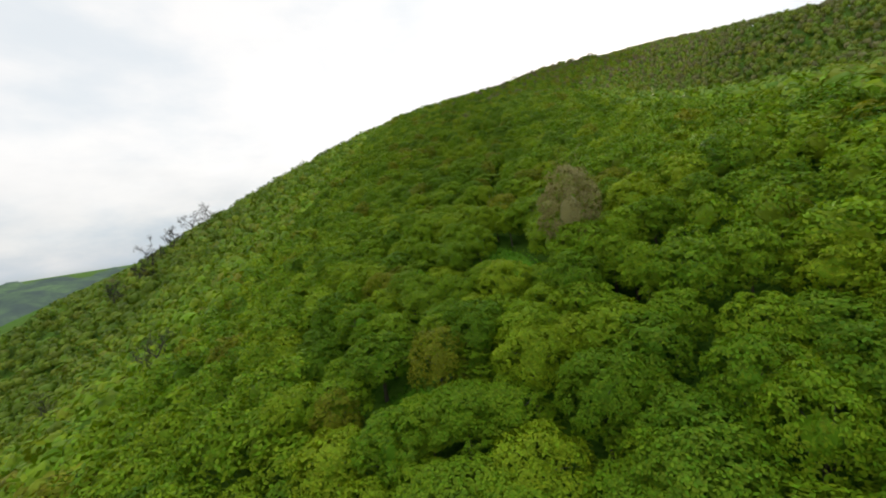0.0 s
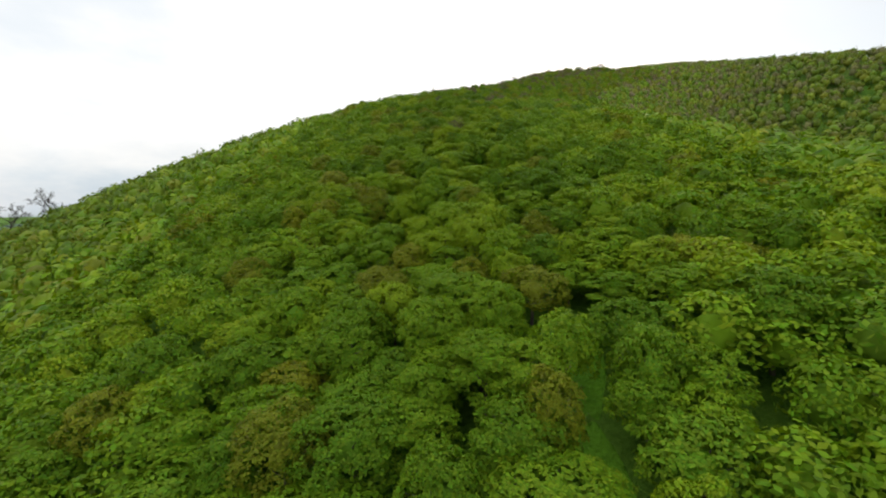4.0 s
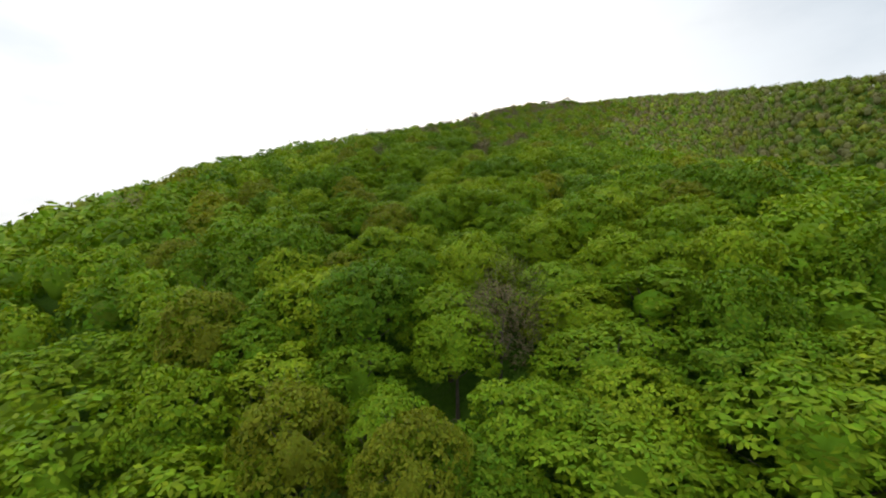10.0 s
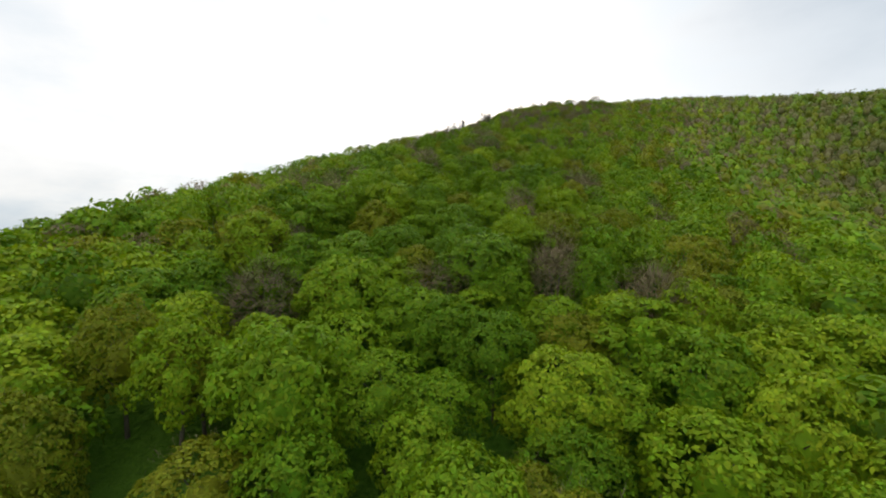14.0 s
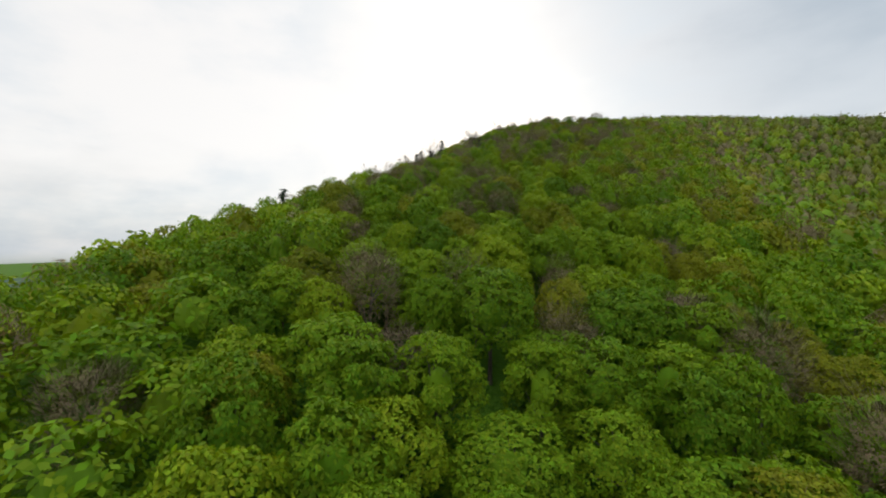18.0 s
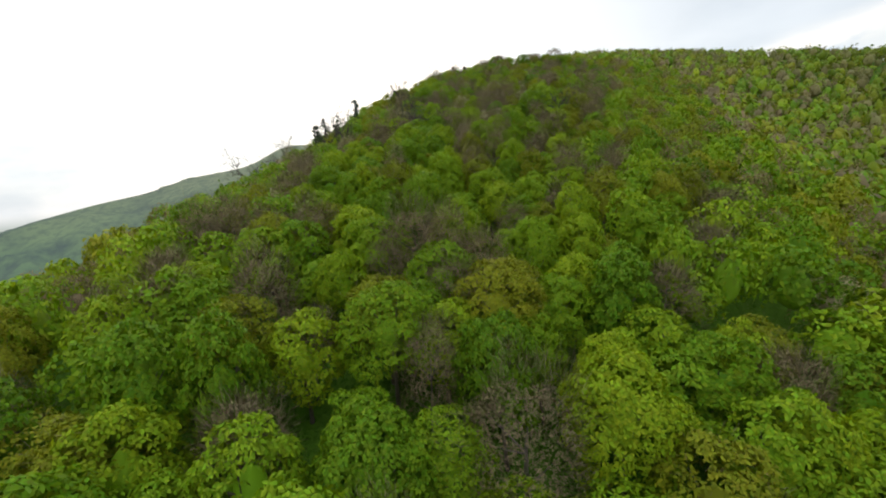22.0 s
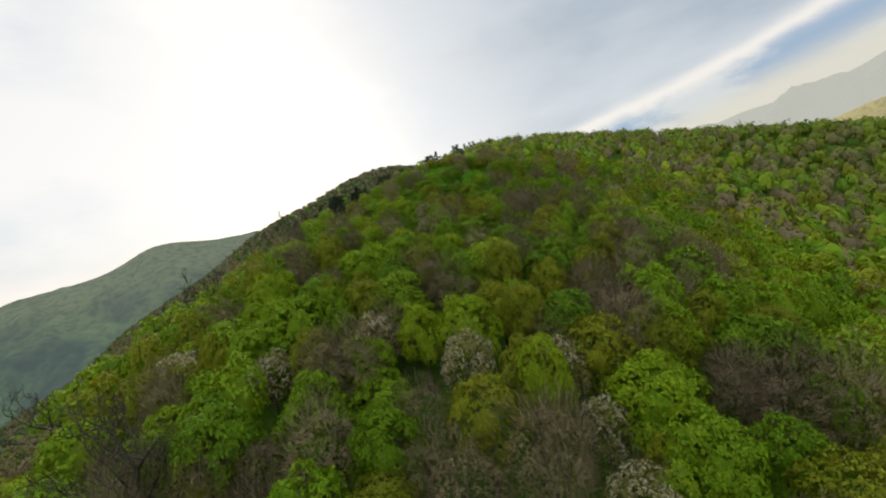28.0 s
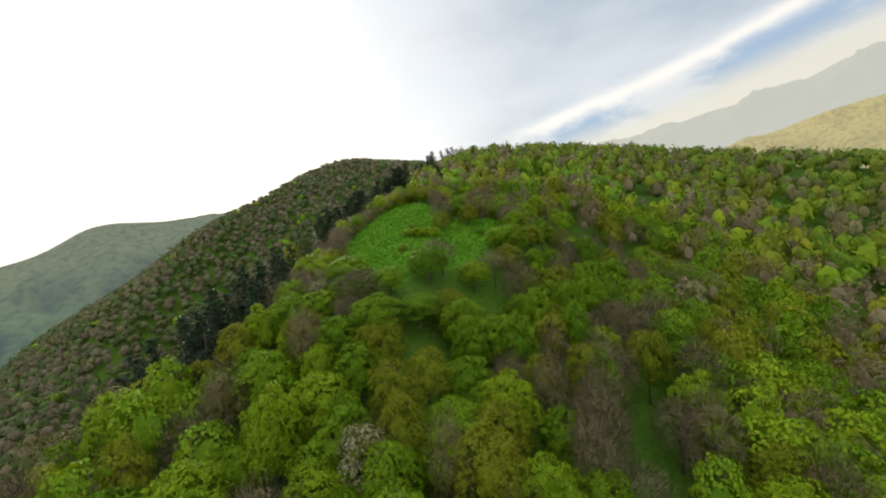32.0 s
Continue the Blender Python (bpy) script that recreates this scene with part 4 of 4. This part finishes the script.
# ---------------------------------------------------------------- large bare trees and pines
def bare_tree(x, y, height, seed, spread=0.8, label="", lean=0.0, twig=0.010):
    """A big leafless tree: trunk, and branches forking four times to fine twigs."""
    rng = np.random.default_rng(seed)
    root = tagged(new("bare_tree"), label or "large leafless tree with dark spreading limbs", "tree", "large bare trees")
    root.matrix_basis = pose(x, y, float(land(x, y)) - 0.2, 0, lean, rng.uniform(0, 360))
    r0 = 0.022 * height
    pts = [np.array([0.04 * height * t * math.sin(3 * t), 0.05 * height * t * t, 0.55 * height * t]) for t in np.linspace(0, 1, 6)]
    v, f = tube(pts, [r0 * (1.3 - 0.75 * t) for t in np.linspace(0, 1, 6)], 8)
    tm = mesh_np("trunk", v, f)
    tm.materials.append(BARK_DARK)
    ob = new("trunk", tm)
    ob.parent = root
    parts, tips = [], []
    level = []
    for k in range(9):
        s = pts[2 + k % 4] if k < 7 else pts[5]
        a = 2.4 * k + rng.uniform(-0.5, 0.5)
        level.append((s, np.array([math.cos(a) * spread, math.sin(a) * spread, rng.uniform(0.35, 1.0)]), height * rng.uniform(0.20, 0.32), r0 * 0.48))
    for depth in range(4):
        nxt = []
        for s, d, ln, r in level:
            p, rr = limb(rng, s, d, ln, r, bend=0.42, steps=4 if depth < 2 else 2, rise=0.35)
            parts.append(tube(p, [max(q, twig) for q in rr], 5 if depth < 2 else 3))
            for q in range(4 if depth < 3 else 0):
                at = p[-1 - (q % 2)] if depth else p[-1 - q % 3]
                nd = unit(unit(p[-1] - p[-2]) + 0.75 * rng.normal(size=3) + np.array([0, 0, 0.25]))
                nxt.append((at, nd, ln * rng.uniform(0.42, 0.62), r * 0.42))
        level = nxt
    v, f = quads_only(parts)
    me = mesh_np("crown", v, f)
    me.materials.append(BARK_DARK)
    ob = new("crown", me)
    ob.parent = root
    return root


def pine_meshes(seed):
    rng = np.random.default_rng(seed)
    H = 10.0
    pts = [np.array([0.25 * math.sin(2 * t + seed), 0.2 * math.sin(3 * t), H * t]) for t in np.linspace(0, 1, 7)]
    v, f = tube(pts, [0.17 * (1.1 - t) + 0.01 for t in np.linspace(0, 1, 7)], 7)
    tm = mesh_np("trunk", v, f)
    tm.materials.append(BARK_DARK)
    parts, c_all, n_all = [], [], []
    for h in np.arange(0.16, 0.99, 0.045):
        reach = 2.5 * (1.0 - h) ** 0.8 * rng.uniform(0.6, 1.15) + 0.22
        for k in range(5):
            if rng.uniform() < 0.18:
                continue
            a = rng.uniform(0, 6.283)
            base = np.array([pts[0][0], pts[0][1], H * (h + rng.uniform(-0.02, 0.02))])
            p, r = limb(rng, base, (math.cos(a), math.sin(a), rng.uniform(-0.15, 0.3)), reach * rng.uniform(0.7, 1.15), 0.04, bend=0.2, steps=3, rise=0.25)
            parts.append(tube(p, r, 3))
            n = int(12 + 16 * reach / 2.0)
            along = rng.uniform(0.25, 1.08, n)
            q = np.stack([np.interp(along * 3, range(4), [w[j] for w in p]) for j in range(3)], 1)
            c_all.append(q + rng.normal(size=(n, 3)) * np.array([0.17, 0.17, 0.07]) * (0.6 + 0.3 * reach))
            n_all.append(unit(np.array([0, 0, 0.9]) + 0.7 * rng.normal(size=(n, 3))))
    c, n = np.concatenate(c_all), np.concatenate(n_all)
    needles = sprays(rng, c, n, 0.42, 0.13)
    bm_ = mesh_of("crown", [quads_only(parts), needles], ([BARK_DARK, LEAF["pine"]], [0, 1]))
    return tm, bm_


PINES = [pine_meshes(s) for s in (1, 2, 3, 4)]


def pine(x, y, height, k=0, wide=1.0, label=""):
    root = tagged(new("pine_tree"), label or "dark green pine standing above the leafy wood", "tree", "pines")
    s = height / 10.0
    root.matrix_basis = pose(x, y, float(land(x, y)) - 0.2, 0, 0, 67 * k) @ Matrix.Diagonal((s * wide, s * wide, s, 1))
    for name, me in zip(("trunk", "crown"), PINES[k % 4]):
        ob = new(name, me)
        ob.parent = root


BARE = [(-150, 172, 15), (-147, 158, 14), (-142, 142, 13), (-144, 133, 14), (-144, 126, 11), (-146, 117, 12), (-52, 45, 9.5), (-90, 55, 9), (-56, 49, 8),
        (-17.1, 309, 12), (-5.2, 307, 10.5), (6.7, 297, 10.8), (9.4, 318, 10), (24, 345, 8.8), (-2.4, 300, 10.3), (27.4, 294, 9), (-11.5, 301, 9.6), (12.5, 340, 9.2), (27, 357, 9), (2, 334, 9.4)]
for n, (x, y, h) in enumerate(BARE):
    bare_tree(x, y, h, 40 + n, 0.95 if n % 2 else 0.75, twig=0.04 if x < -100 else 0.012)
PINE_AT = [(0.6, 319, 9.8), (-6.8, 312.5, 9.2), (-5.2, 317, 9.4), (-3, 315.2, 8.9), (64.8, 391, 7.4), (92.3, 406, 7.6), (94, 408, 7.2), (117.8, 422, 7.6), (-27, 261, 7.4)]
# the dark stand along the edge of the ridge
stand_line = [p for p in EDGE if 355 < p[1] < 450]
for k in range(96):
    t = (k + 0.5) / 96 * (len(stand_line) - 1)
    i = int(t)
    u = t - i
    x, y = (stand_line[i][j] * (1 - u) + stand_line[i + 1][j] * u for j in (0, 1))
    away = RNG.uniform(-3, 14)
    PINE_AT.append((x - 0.7 * away + 1.5, y + 0.7 * away - 1.5, RNG.uniform(5.8, 8.6)))
for n, (x, y, h) in enumerate(PINE_AT):
    pine(x, y, h, n, (1.45 if n > 8 else 1.0) + 0.25 * math.sin(n * 1.7))


# ---------------------------------------------------------------- scrub in the valley
def valley_scrub():
    rng = np.random.default_rng(5)
    x, y = rng.uniform(-520, 120, 9000), rng.uniform(330, 1000, 9000)
    z = land(x, y)
    low = (canopy(x, y) < VALLEY + 14) & (rng.uniform(size=9000) < 0.25 + 0.75 * (np.sin(x / 31 + np.sin(y / 43)) * np.sin(y / 37 + 1.3 * np.sin(x / 57)) > -0.1))
    v0, f0 = ICOS[2]
    vs, fs, ts, off = [], [], [], 0
    for px, py, pz in zip(x[low], y[low], z[low]):
        r = rng.uniform(1.5, 4.2)
        vs.append(v0 * rng.uniform(0.75, 1.15, (len(v0), 1)) * np.array([r, r, 0.8 * r]) + np.array([px, py, pz + 0.4 * r]))
        fs.append(f0 + off)
        ts.append(np.broadcast_to(np.array(COLOURS["deep"][1]) * rng.uniform(0.5, 1.3), (len(v0), 3)))
        off += len(v0)
    me = mesh_np("valley_scrub", np.concatenate(vs), np.concatenate(fs), True, np.concatenate(ts))
    me.materials.append(FAR_WOODS)
    tagged(new("valley_scrub", me), "scattered bushes and small trees over the green valley", "bushes", kind="stuff")


valley_scrub()


# ---------------------------------------------------------------- grass of the meadow
def meadow_grass():
    rng = np.random.default_rng(8)
    x = np.concatenate([rng.uniform(40, 80, 26000), rng.uniform(-13, 6, 5000)])
    y = np.concatenate([rng.uniform(350, 392, 26000), rng.uniform(18, 60, 5000)])
    ok = in_clearing(x, y, 0.7)
    x, y = x[ok], y[ok]
    c = np.c_[x, y, land(x, y) + 0.26]
    n = unit(np.c_[rng.normal(size=(len(x), 2)), 0.5 + np.zeros(len(x))])
    v, f = sprays(rng, c, n, 0.42, 0.16)
    me = mesh_np("meadow_grass", v, f, True)
    me.materials.append(foliage("grass_blades", (0.085, 0.23, 0.010), (0.12, 0.29, 0.014), 0.3, 0.05, 0.7))
    tagged(new("meadow_grass", me), "tufts of fresh green grass over the meadow", "grass", kind="stuff")


meadow_grass()
